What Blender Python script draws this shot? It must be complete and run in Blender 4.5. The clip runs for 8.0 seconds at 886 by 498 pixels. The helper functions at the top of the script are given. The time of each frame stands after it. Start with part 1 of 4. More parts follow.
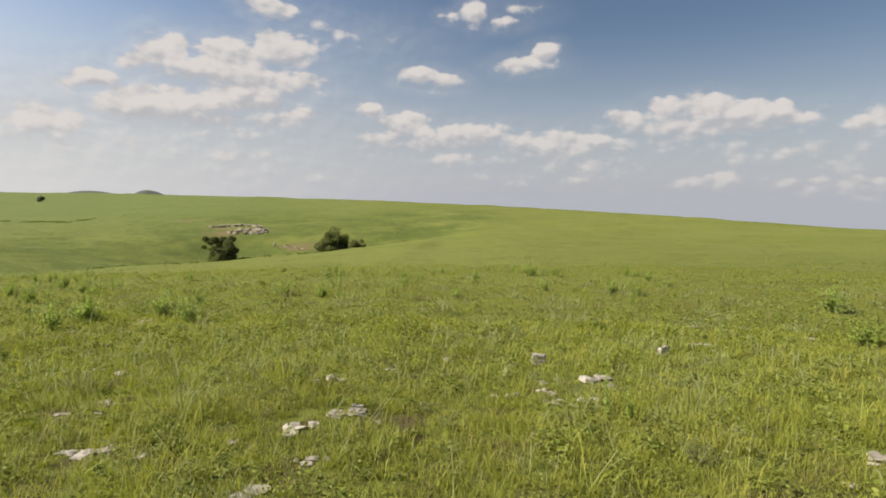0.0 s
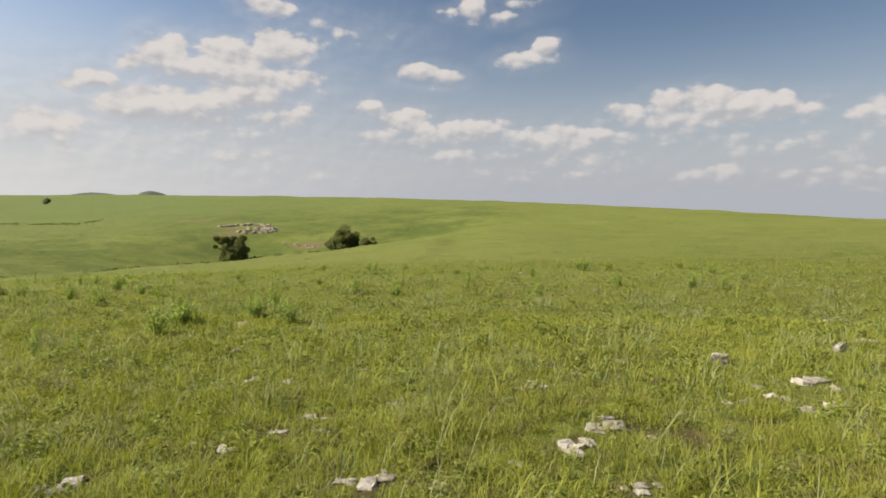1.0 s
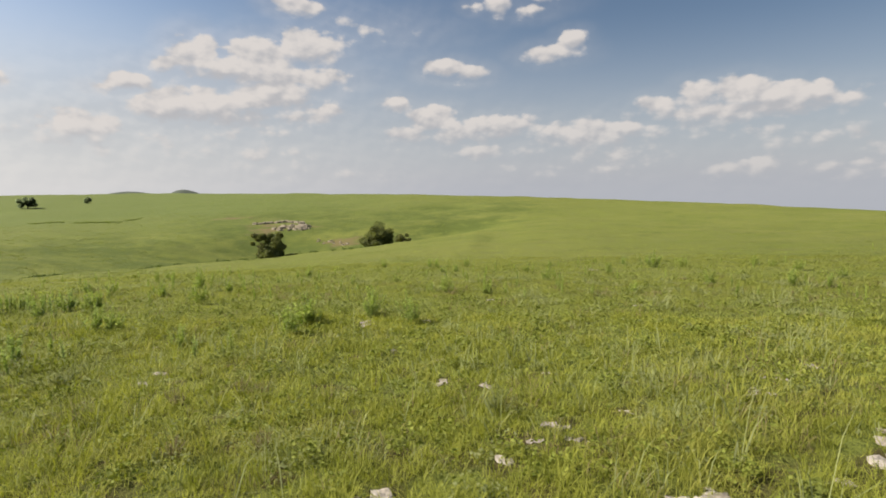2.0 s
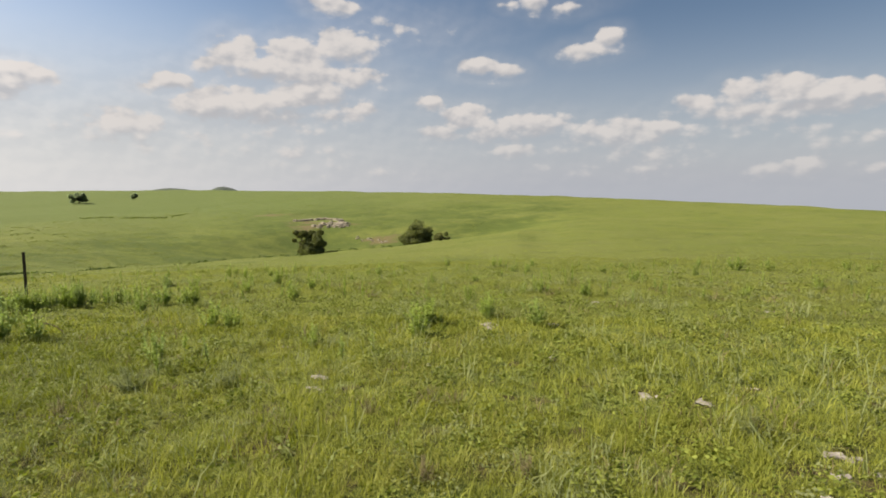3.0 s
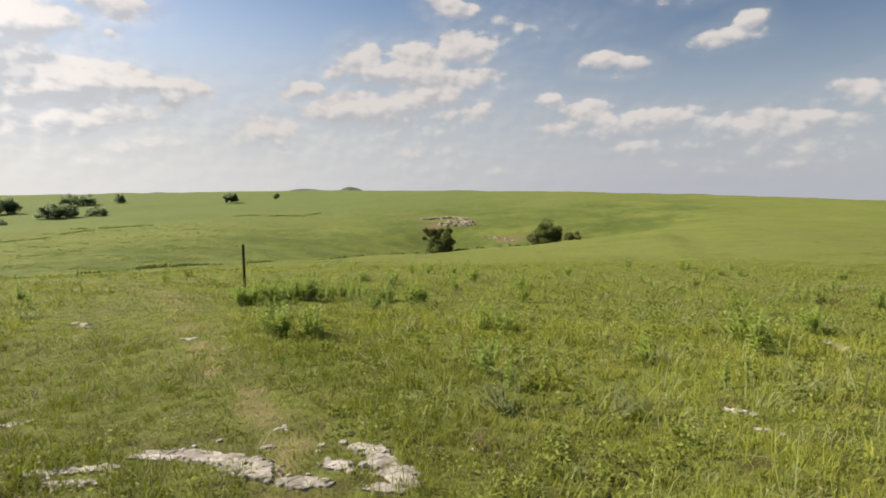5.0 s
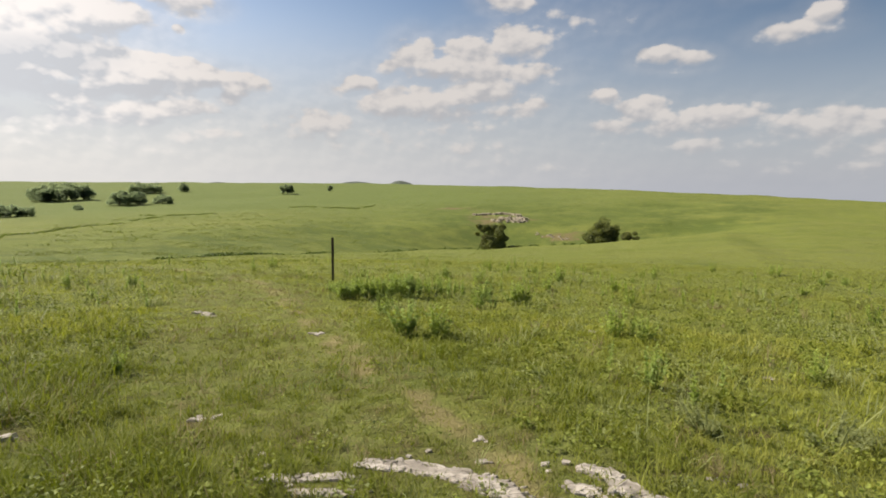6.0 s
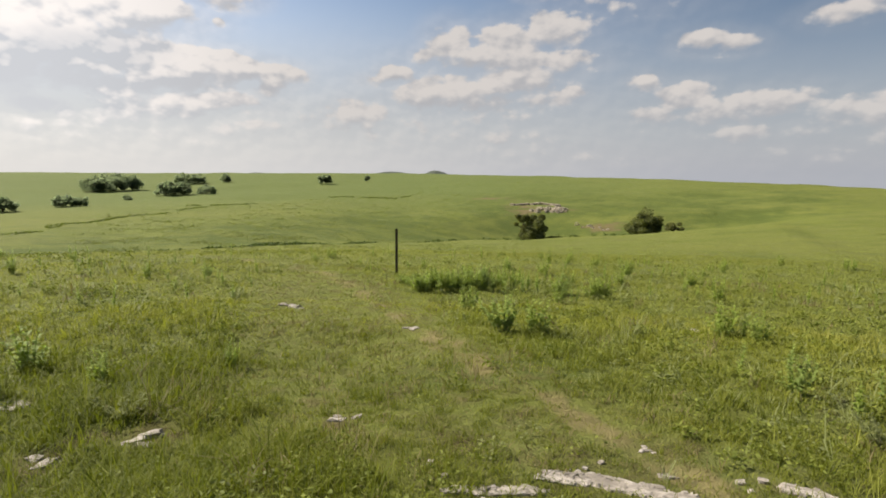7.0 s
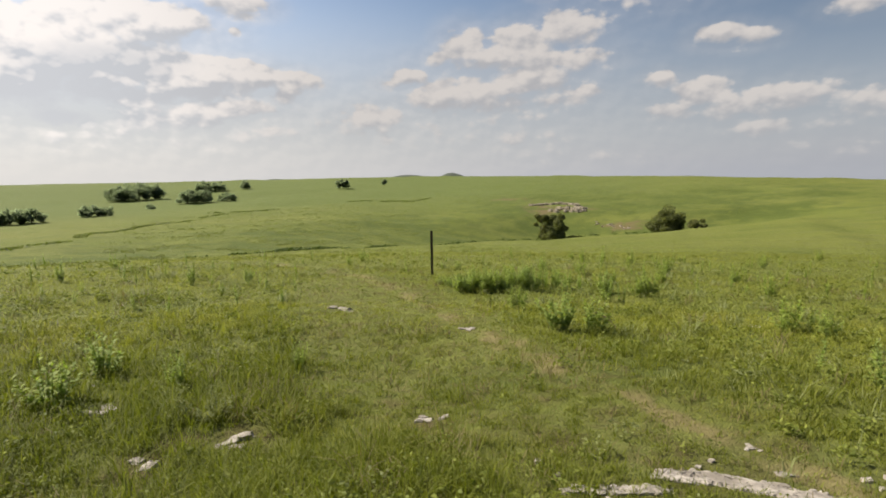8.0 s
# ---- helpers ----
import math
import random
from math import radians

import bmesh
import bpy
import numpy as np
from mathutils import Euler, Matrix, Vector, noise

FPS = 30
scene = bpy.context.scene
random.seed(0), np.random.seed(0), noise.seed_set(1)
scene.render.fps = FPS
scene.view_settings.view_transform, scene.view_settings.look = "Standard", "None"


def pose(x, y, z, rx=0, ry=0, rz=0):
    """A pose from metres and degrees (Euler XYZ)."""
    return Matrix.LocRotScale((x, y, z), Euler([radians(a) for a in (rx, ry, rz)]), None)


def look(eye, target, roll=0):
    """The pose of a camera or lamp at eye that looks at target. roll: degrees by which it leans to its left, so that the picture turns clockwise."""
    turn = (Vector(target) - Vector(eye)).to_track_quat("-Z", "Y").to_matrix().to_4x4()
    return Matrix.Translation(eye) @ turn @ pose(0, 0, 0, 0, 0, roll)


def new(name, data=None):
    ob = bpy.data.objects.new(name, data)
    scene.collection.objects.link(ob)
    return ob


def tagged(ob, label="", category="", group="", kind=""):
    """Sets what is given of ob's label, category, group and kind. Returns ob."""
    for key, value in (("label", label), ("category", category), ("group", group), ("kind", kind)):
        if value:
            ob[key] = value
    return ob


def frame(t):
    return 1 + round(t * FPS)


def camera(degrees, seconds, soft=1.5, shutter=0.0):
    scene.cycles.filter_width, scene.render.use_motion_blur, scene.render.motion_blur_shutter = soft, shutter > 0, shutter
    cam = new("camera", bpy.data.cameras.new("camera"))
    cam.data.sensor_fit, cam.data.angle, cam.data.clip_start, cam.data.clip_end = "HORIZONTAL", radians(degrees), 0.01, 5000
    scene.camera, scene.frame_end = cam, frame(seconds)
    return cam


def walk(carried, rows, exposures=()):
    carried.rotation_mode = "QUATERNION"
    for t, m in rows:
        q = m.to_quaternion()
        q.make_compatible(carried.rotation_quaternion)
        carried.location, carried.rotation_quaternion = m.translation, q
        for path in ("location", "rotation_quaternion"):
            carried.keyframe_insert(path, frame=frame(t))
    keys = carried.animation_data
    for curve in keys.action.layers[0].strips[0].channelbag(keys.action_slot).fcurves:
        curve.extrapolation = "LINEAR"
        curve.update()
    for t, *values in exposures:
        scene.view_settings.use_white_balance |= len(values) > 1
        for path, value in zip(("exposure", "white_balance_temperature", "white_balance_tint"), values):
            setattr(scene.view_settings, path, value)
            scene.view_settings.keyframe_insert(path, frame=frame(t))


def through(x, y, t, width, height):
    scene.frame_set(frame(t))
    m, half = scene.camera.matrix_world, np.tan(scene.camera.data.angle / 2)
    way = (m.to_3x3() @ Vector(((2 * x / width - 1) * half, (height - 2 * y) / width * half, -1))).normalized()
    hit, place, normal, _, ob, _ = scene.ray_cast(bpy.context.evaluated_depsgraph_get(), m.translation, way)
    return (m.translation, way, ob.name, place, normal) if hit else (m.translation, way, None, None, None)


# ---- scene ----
cam = camera(78.0, 8.0, soft=1.8)
PATH = [
    (0, pose(0.000, -0.000, 1.616, 84.44, -0.06, -0.00)),
    (0.5, pose(-1.114, 0.351, 1.522, 84.57, 0.06, -0.07)),
    (1, pose(-2.147, 0.594, 1.535, 84.07, 0.81, 0.18)),
    (1.5, pose(-3.122, 0.745, 1.548, 83.70, 1.20, 1.32)),
    (1.7, pose(-3.507, 0.755, 1.562, 83.80, 1.35, 1.94)),
    (2.8, pose(-5.374, 1.058, 1.607, 83.33, 0.82, 5.52)),
    (3, pose(-5.780, 1.207, 1.540, 83.67, 0.89, 6.28)),
    (3.5, pose(-6.668, 1.617, 1.452, 82.64, 0.85, 8.67)),
    (4, pose(-7.433, 1.811, 1.422, 83.84, 1.34, 11.65)),
    (4.5, pose(-8.150, 1.947, 1.397, 83.72, 1.71, 14.80)),
    (5, pose(-8.891, 1.948, 1.383, 83.82, 1.29, 18.40)),
    (5.2, pose(-9.179, 1.911, 1.364, 82.62, 1.84, 19.68)),
    (6.3, pose(-10.515, 1.671, 1.493, 83.52, -0.31, 24.64)),
    (6.5, pose(-10.719, 1.637, 1.503, 82.79, 0.04, 25.40)),
    (7, pose(-11.161, 1.533, 1.488, 82.33, 0.27, 27.12)),
    (7.5, pose(-11.493, 1.405, 1.472, 82.11, 1.21, 28.04)),
    (8, pose(-11.683, 1.293, 1.461, 82.59, 1.63, 28.77)),
]
walk(cam, PATH, ((0.0, 0.82), (3.0, 0.82), (5.0, 0.83), (6.5, 0.77), (8.0, 0.71)))

# ---- world, sun ----
SUN_AZ, SUN_EL = -90.0, 42.0  # degrees; azimuth from straight ahead (+y), to the right positive

# clouds: azimuth, elevation, half width, half height (degrees), body
CLOUDS_RIGHT = [
    (21.6, 8.0, 1.5, 1.04, 1.1), (25.3, 7.9, 2.0, 1.11, 1.1), (29.0, 7.2, 2.4, 0.99, 1.05), (31.3, 7.3, 0.7, 0.86, 0.95), (26.3, 6.6, 7.0, 0.91, 0.95), (33.0, 6.3, 1.8, 0.57, 0.3),
    (20.9, 5.5, 2.8, 0.75, 0.3), (23.9, 5.8, 2.9, 0.73, 0.3), (37.3, 5.8, 1.5, 0.99, 1.05), (36.4, 5.4, 0.8, 0.46, 0.8), (26.6, 4.1, 1.9, 0.82, 0.28), (31.7, 3.4, 2.5, 0.79, 0.28),
    (35.4, 2.6, 1.6, 0.76, 0.28), (24.4, 0.9, 1.8, 0.64, 0.3), (26.7, 1.4, 1.2, 0.73, 0.7), (29.2, 1.7, 1.2, 0.56, 0.33), (33.3, 0.9, 1.6, 0.59, 0.3), (34.3, 1.4, 1.0, 0.39, 0.65),
    (36.7, 1.1, 1.9, 0.56, 0.7), (37.3, -0.3, 0.6, 0.33, 0.28),
]
CLOUDS_AHEAD = [
    (3.3, 17.8, 1.1, 1.0, 0.9), (6.1, 16.8, 1.4, 0.5, 0.7), (7.7, 17.7, 1.0, 0.45, 0.33), (8.3, 12.9, 1.9, 0.69, 0.9), (10.2, 13.9, 1.1, 0.78, 1.0), (3.8, 6.0, 2.9, 1.13, 1.05),
    (12.4, 4.8, 4.7, 1.23, 0.85), (9.0, 5.5, 1.4, 0.79, 0.85), (15.2, 5.3, 1.7, 0.77, 0.95), (12.4, 3.5, 4.2, 1.13, 0.33), (14.4, 2.8, 1.4, 0.79, 0.7), (11.4, 1.7, 2.3, 0.57, 0.25),
    (14.7, 1.4, 1.6, 0.56, 0.25), (2.9, 2.0, 0.8, 0.52, 0.28), (18.3, 7.4, 1.4, 0.8, 0.95),
]
CLOUDS_LEFT = [
    (-17.9, 17.7, 1.3, 0.86, 0.95), (-15.8, 17.1, 1.1, 0.63, 0.8), (-9.3, 15.5, 2.2, 0.61, 0.25), (-13.2, 16.1, 1.1, 0.5, 0.22), (-15.9, 13.7, 2.7, 1.37, 1.1), (-19.7, 9.0, 3.6, 1.46, 1.0),
    (-15.3, 10.8, 2.7, 0.89, 1.0), (-18.4, 10.1, 3.1, 1.15, 0.9), (-15.0, 7.7, 1.7, 0.7, 1.0), (-17.7, 7.4, 1.5, 0.43, 0.75), (-13.5, 1.7, 2.2, 0.51, 0.17), (-7.5, 8.6, 1.1, 0.66, 0.8),
    (-2.5, 11.8, 1.8, 0.81, 1.0), (-0.1, 11.3, 1.5, 0.65, 0.9), (0.4, 17.4, 0.8, 0.4, 0.7), (-3.6, 6.8, 1.9, 1.24, 1.1), (-6.1, 5.4, 2.1, 0.79, 0.95), (-1.4, 5.6, 3.5, 1.14, 0.9),
    (0.9, 3.5, 2.3, 0.69, 0.75), (-4.9, 4.8, 2.3, 0.51, 0.33),
]
CLOUDS_FAR_LEFT = [
    (-26.2, 12.4, 1.7, 1.54, 1.05), (-28.7, 11.6, 1.1, 0.57, 0.7), (-23.6, 11.5, 2.2, 1.39, 0.95), (-20.1, 12.6, 2.8, 1.5, 1.1), (-21.1, 11.3, 5.5, 1.01, 0.9), (-31.9, 10.0, 1.4, 0.7, 1.0),
    (-33.6, 9.4, 1.4, 0.46, 0.7), (-28.6, 7.6, 3.1, 1.38, 0.95), (-24.7, 8.1, 3.8, 1.52, 1.0), (-21.5, 7.8, 4.5, 1.25, 0.7), (-35.9, 6.0, 2.9, 1.2, 0.85), (-37.1, 5.1, 2.2, 1.09, 0.65),
    (-33.7, 4.9, 3.6, 0.95, 0.28), (-21.4, 3.3, 3.1, 0.86, 0.28), (-26.2, 5.0, 5.6, 1.33, 0.22),
]
CLOUDS_SUNWARD = [
    (-57.1, 14.0, 4.8, 1.63, 1.5), (-54.0, 13.7, 1.9, 1.22, 1.3), (-61.3, 13.6, 2.8, 1.48, 1.4), (-65.6, 12.7, 1.6, 1.51, 1.4), (-58.3, 11.0, 5.2, 2.05, 1.3), (-62.5, 10.0, 3.6, 2.7, 1.1),
    (-66.0, 8.4, 1.8, 1.31, 1.3), (-48.1, 16.1, 2.1, 0.75, 1.15), (-47.4, 15.5, 1.2, 0.48, 1.0), (-48.5, 13.9, 0.4, 0.3, 0.8), (-50.0, 9.8, 3.3, 1.41, 1.25), (-46.5, 9.8, 2.9, 0.93, 1.2),
    (-43.6, 9.5, 2.0, 0.94, 1.15), (-44.5, 8.3, 1.1, 0.95, 1.0), (-53.0, 8.9, 4.3, 1.4, 1.2), (-56.8, 8.1, 4.0, 1.36, 1.1), (-59.1, 8.9, 1.7, 0.66, 1.0), (-49.8, 6.7, 5.0, 1.04, 0.95),
    (-55.1, 6.1, 5.6, 1.21, 0.9), (-62.5, 6.1, 3.6, 0.84, 0.95), (-59.3, 4.8, 6.9, 0.88, 0.33), (-63.7, 4.1, 0.8, 0.47, 0.33), (-48.9, 4.6, 5.1, 0.85, 0.28),
]
CLOUDS_BEHIND = [
    (-76.0, 14.0, 6.6, 3.6, 1.3), (60.0, 8.0, 7.0, 2.0, 0.9), (75.0, 14.0, 8.0, 3.0, 1.0), (-95.0, 12.0, 9.0, 3.0, 1.0), (120.0, 12.0, 10.0, 3.0, 1.0), (170.0, 14.0, 12.0, 3.5, 1.0),
    (-140.0, 10.0, 10.0, 3.0, 1.0), (-64.8, 9.6, 6.2, 3.1, 1.2),
]
# grey undersides of the great clouds towards the sun: azimuth, elevation, half width, half height
BELLIES = [(-58.5, 10.7, 5.4, 1.58), (-63.7, 9.0, 3.5, 1.88), (-53.1, 8.2, 3.3, 0.7), (-62.1, 6.2, 4.0, 0.75), (-46.0, 8.6, 2.1, 0.42)]


def add_node(tree, kind, **sets):
    node = tree.nodes.new(kind)
    for key, value in sets.items():
        setattr(node, key, value)
    return node


def wire(tree, value, socket):
    if isinstance(value, bpy.types.NodeSocket):
        tree.links.new(value, socket)
    else:
        socket.default_value = value


def calc(tree, op, a, b=0.0, c=0.0, clamp=False):
    node = add_node(tree, "ShaderNodeMath", operation=op, use_clamp=clamp)
    for value, socket in zip((a, b, c), node.inputs):
        wire(tree, value, socket)
    return node.outputs[0]


def remap(tree, value, a, b, c=0.0, d=1.0, smooth=True):
    node = add_node(tree, "ShaderNodeMapRange", interpolation_type="SMOOTHSTEP" if smooth else "LINEAR")
    for v, socket in zip((value, a, b, c, d), node.inputs):
        wire(tree, v, socket)
    return node.outputs[0]


def blend(tree, fac, a, b, how="MIX"):
    node = add_node(tree, "ShaderNodeMix", data_type="RGBA", blend_type=how)
    wire(tree, fac, node.inputs[0])
    wire(tree, a if isinstance(a, bpy.types.NodeSocket) else (*a[:3], 1), node.inputs[6])
    wire(tree, b if isinstance(b, bpy.types.NodeSocket) else (*b[:3], 1), node.inputs[7])
    return node.outputs[2]


def cloud_noise(tree, vector, scale, detail=6.0, rough=0.6, lac=2.0, warp=0.0):
    node = add_node(tree, "ShaderNodeTexNoise")
    wire(tree, vector, node.inputs["Vector"])
    node.inputs["Scale"].default_value = scale
    node.inputs["Detail"].default_value = detail
    node.inputs["Roughness"].default_value = rough
    node.inputs["Lacunarity"].default_value = lac
    node.inputs["Distortion"].default_value = warp
    return node.outputs[0]


def heaps(tree, vector):
    node = add_node(tree, "ShaderNodeTexVoronoi", feature="SMOOTH_F1")
    wire(tree, vector, node.inputs["Vector"])
    for key, value in (("Scale", 0.42), ("Detail", 1.8), ("Roughness", 0.45), ("Lacunarity", 2.3), ("Smoothness", 0.35)):
        node.inputs[key].default_value = value
    return node.outputs["Distance"]


def build_world():
    world = bpy.data.worlds.new("sky")
    scene.world = world
    world.use_nodes = True
    tree = world.node_tree
    back = tree.nodes["Background"]
    sky = add_node(tree, "ShaderNodeTexSky", sky_type="NISHITA", sun_disc=False)
    sky.sun_elevation, sky.sun_rotation = radians(SUN_EL), radians(SUN_AZ)
    sky.air_density, sky.dust_density, sky.ozone_density = 1.0, 1.2, 1.8
    ways = add_node(tree, "ShaderNodeTexCoord").outputs["Generated"]
    split = add_node(tree, "ShaderNodeSeparateXYZ")
    wire(tree, ways, split.inputs[0])
    az = calc(tree, "MULTIPLY", calc(tree, "ARCTAN2", split.outputs[0], split.outputs[1]), 180 / math.pi)
    el = calc(tree, "MULTIPLY", calc(tree, "ARCSINE", split.outputs[2]), 180 / math.pi)
    flat = add_node(tree, "ShaderNodeCombineXYZ")
    wire(tree, az, flat.inputs[0])
    wire(tree, calc(tree, "MULTIPLY", el, 1.5), flat.inputs[1])
    # outlines: heaped lobes of two sizes, with a little ragged drift
    low = cloud_noise(tree, flat.outputs[0], 0.30, 3.0, 0.5)
    fine = cloud_noise(tree, flat.outputs[0], 0.8, 7.0, 0.6)
    lobes = heaps(tree, flat.outputs[0])
    body, lift = None, None
    for a, e, w, h, k in CLOUDS_RIGHT + CLOUDS_AHEAD + CLOUDS_LEFT + CLOUDS_FAR_LEFT + CLOUDS_SUNWARD + CLOUDS_BEHIND:
        where = flat.outputs[0]
        if body is not None:  # one cloud after the other keeps the shader small
            chain = add_node(tree, "ShaderNodeVectorMath", operation="MULTIPLY_ADD")
            wire(tree, body, chain.inputs[0])
            chain.inputs[1].default_value = (1e-9, 1e-9, 0.0)
            wire(tree, where, chain.inputs[2])
            where = chain.outputs[0]
        own = add_node(tree, "ShaderNodeVectorMath", operation="MULTIPLY_ADD")
        wire(tree, where, own.inputs[0])
        own.inputs[1].default_value = (0.60 / w, 0.64 / (1.5 * h), 0.0)
        own.inputs[2].default_value = (-a * 0.60 / w, -e * 0.64 / h, 0.0)
        far = add_node(tree, "ShaderNodeVectorMath", operation="LENGTH")
        wire(tree, own.outputs[0], far.inputs[0])
        m = calc(tree, "MULTIPLY_ADD", far.outputs["Value"], -k, k)
        parts = add_node(tree, "ShaderNodeSeparateXYZ")
        wire(tree, own.outputs[0], parts.inputs[0])
        top = calc(tree, "MULTIPLY", parts.outputs[1], calc(tree, "MAXIMUM", m, 0.0))
        body = m if body is None else calc(tree, "SMOOTH_MAX", body, m, 0.2)
        lift = top if lift is None else calc(tree, "ADD", lift, top)
    rag = calc(tree, "MULTIPLY", calc(tree, "SUBTRACT", 0.80, lobes), 0.75)
    rag = calc(tree, "MULTIPLY_ADD", calc(tree, "SUBTRACT", low, 0.5), 0.3, rag)
    rag = calc(tree, "MULTIPLY_ADD", calc(tree, "SUBTRACT", fine, 0.5), 0.55, rag)
    dens = calc(tree, "MULTIPLY_ADD", rag, remap(tree, body, -0.5, 0.15), body)
    # crisp above, soft below
    cover = remap(tree, dens, -0.10, remap(tree, lift, -0.12, 0.14, 0.85, 0.30))
    # the sides towards the sun catch the light
    shift = add_node(tree, "ShaderNodeVectorMath", operation="ADD")
    wire(tree, flat.outputs[0], shift.inputs[0])
    shift.inputs[1].default_value = (-0.45, 0.75, 0.0)
    relief = calc(tree, "MULTIPLY", calc(tree, "SUBTRACT", heaps(tree, shift.outputs[0]), lobes), 0.75)
    light = remap(tree, calc(tree, "ADD", calc(tree, "MULTIPLY", lift, 0.9), relief), -0.34, 0.34)
    for a, e, w, h in BELLIES:
        u = calc(tree, "MULTIPLY", calc(tree, "SUBTRACT", az, a), 0.8 / w)
        v = calc(tree, "MULTIPLY", calc(tree, "SUBTRACT", el, e), 0.8 / h)
        d = calc(tree, "SQRT", calc(tree, "MULTIPLY_ADD", u, u, calc(tree, "MULTIPLY", v, v)))
        light = calc(tree, "SUBTRACT", light, remap(tree, calc(tree, "MULTIPLY_ADD", calc(tree, "SUBTRACT", low, 0.5), 0.9, d), 1.25, 0.3, 0.0, 0.6), clamp=True)
    sunward = remap(tree, az, -66.0, -36.0, 1.36, 0.88)
    white = blend(tree, light, blend(tree, remap(tree, az, -60.0, -36.0), (6.1, 6.2, 6.5), (6.8, 6.7, 6.9)), (10.2, 9.5, 9.0))
    bright = add_node(tree, "ShaderNodeVectorMath", operation="SCALE")
    wire(tree, white, bright.inputs[0])
    wire(tree, sunward, bright.inputs["Scale"])
    haze = remap(tree, el, -2.0, remap(tree, az, -60.0, 30.0, 22.0, 17.0), 1.0, 0.0)
    haze_left = remap(tree, az, -75.0, 10.0, 1.0, 0.36)
    air = blend(tree, calc(tree, "MULTIPLY", haze, remap(tree, az, -60.0, 35.0, 0.95, 0.84)), sky.outputs[0], blend(tree, haze_left, (3.8, 4.3, 5.5), (10.4, 10.1, 9.8)))
    veil = calc(tree, "MULTIPLY", remap(tree, calc(tree, "ADD", body, calc(tree, "MULTIPLY", low, 0.25)), -0.9, 0.5), remap(tree, az, -45.0, 25.0, 0.36, 0.12))
    soft_cover = calc(tree, "MULTIPLY", calc(tree, "MAXIMUM", cover, veil), remap(tree, el, 0.0, 9.0, 0.55, 0.95))
    nearer_sun = add_node(tree, "ShaderNodeVectorMath", operation="SCALE")
    wire(tree, air, nearer_sun.inputs[0])
    aureole = calc(tree, "MULTIPLY", remap(tree, az, -62.0, 16.0, 1.0, 0.0), remap(tree, el, 5.0, 17.0, 0.0, 0.46))
    wire(tree, calc(tree, "ADD", aureole, 1.0), nearer_sun.inputs["Scale"])
    full = blend(tree, soft_cover, nearer_sun.outputs[0], bright.outputs[0])
    wire(tree, full, back.inputs[0])
    back.inputs[1].default_value = 0.046


build_world()
sun = new("sun", bpy.data.lights.new("sun", "SUN"))
sun.data.energy, sun.data.angle, sun.data.color = 5.0, radians(0.5), (1.0, 0.93, 0.82)
sun.matrix_world = look(
    (40 * math.sin(radians(SUN_AZ)) * math.cos(radians(SUN_EL)), 40 * math.cos(radians(SUN_AZ)) * math.cos(radians(SUN_EL)), 40 * math.sin(radians(SUN_EL))),
    (0, 0, 0))

# ---- the lie of the land ----
# round the middle of the walk: bearing, then distance and slope angle from the eye for the valley floor, two steps up the far side, the skyline
HUB, EYE = (-5.8, 0.0), 1.5
BEARINGS = np.array([-180, -130, -80, -62, -45, -33, -20, -9, -1, 8, 20, 42, 80, 130, 180.0])
VALLEY_R = np.array([80, 80, 55, 60, 72, 95, 134, 134, 150, 165, 150, 90, 90, 80, 80.0])
VALLEY_E = np.array([3, 1, -4.5, -6.0, -6.45, -6.6, -6.45, -5.7, -4.7, -3.3, -3.5, -4.3, -3, 0, 3])
BANK_R = np.array([120, 120, 120, 120, 130, 150, 170, 170, 185, 200, 190, 130, 130, 120, 120.0])
BANK_E = np.array([3.6, 1.5, -3, -4.2, -4.0, -4.2, -3.6, -3.7, -3.2, -2.5, -2.7, -3.4, -2.2, 0.8, 3.6])
RISE_R = np.array([180, 200, 250, 260, 260, 270, 260, 250, 245, 255, 230, 170, 180, 180, 180.0])
RISE_E = np.array([3.9, 2, -1.2, -1.9, -1.7, -1.5, -1.4, -1.6, -1.7, -1.75, -2.15, -2.95, -1.6, 1.2, 3.9])
SKY_R = np.array([250, 300, 500, 600, 550, 560, 480, 400, 350, 320, 270, 210, 250, 250, 250.0])
SKY_E = np.array([4, 2, 0.6, 0.36, 0.26, 0.2, -0.1, -0.42, -0.75, -1.15, -1.8, -2.7, -1.2, 1.5, 4])


def smooth(a, b, x):
    t = np.clip((x - a) / (b - a), 0.0, 1.0)
    return t * t * (3 - 2 * t)


def by_bearing(table, az):
    """Catmull-Rom through the table along the bearings."""
    i = np.clip(np.searchsorted(BEARINGS, az, side="right") - 1, 0, len(BEARINGS) - 2)
    t = (az - BEARINGS[i]) / (BEARINGS[i + 1] - BEARINGS[i])
    p0, p1, p2, p3 = table[np.maximum(i - 1, 0)], table[i], table[i + 1], table[np.minimum(i + 2, len(BEARINGS) - 1)]
    return 0.5 * (2 * p1 + (p2 - p0) * t + (2 * p0 - 5 * p1 + 4 * p2 - p3) * t * t + (3 * p1 - p0 - 3 * p2 + p3) * t ** 3)


def waves(x, y, scale, seed):
    """Cheap smooth noise in about -1..1, from a few turned sines."""
    rng = np.random.RandomState(seed)
    total = np.zeros_like(x)
    for k in range(7):
        a, f, ph = rng.uniform(0, math.tau), rng.uniform(0.6, 1.7) / scale, rng.uniform(0, math.tau)
        total += np.sin(math.tau * f * (x * math.cos(a) + y * math.sin(a)) + ph + 1.3 * np.sin(math.tau * f * 0.6 * (y * math.cos(a) - x * math.sin(a)) + 2 * ph))
    return total / 3.6


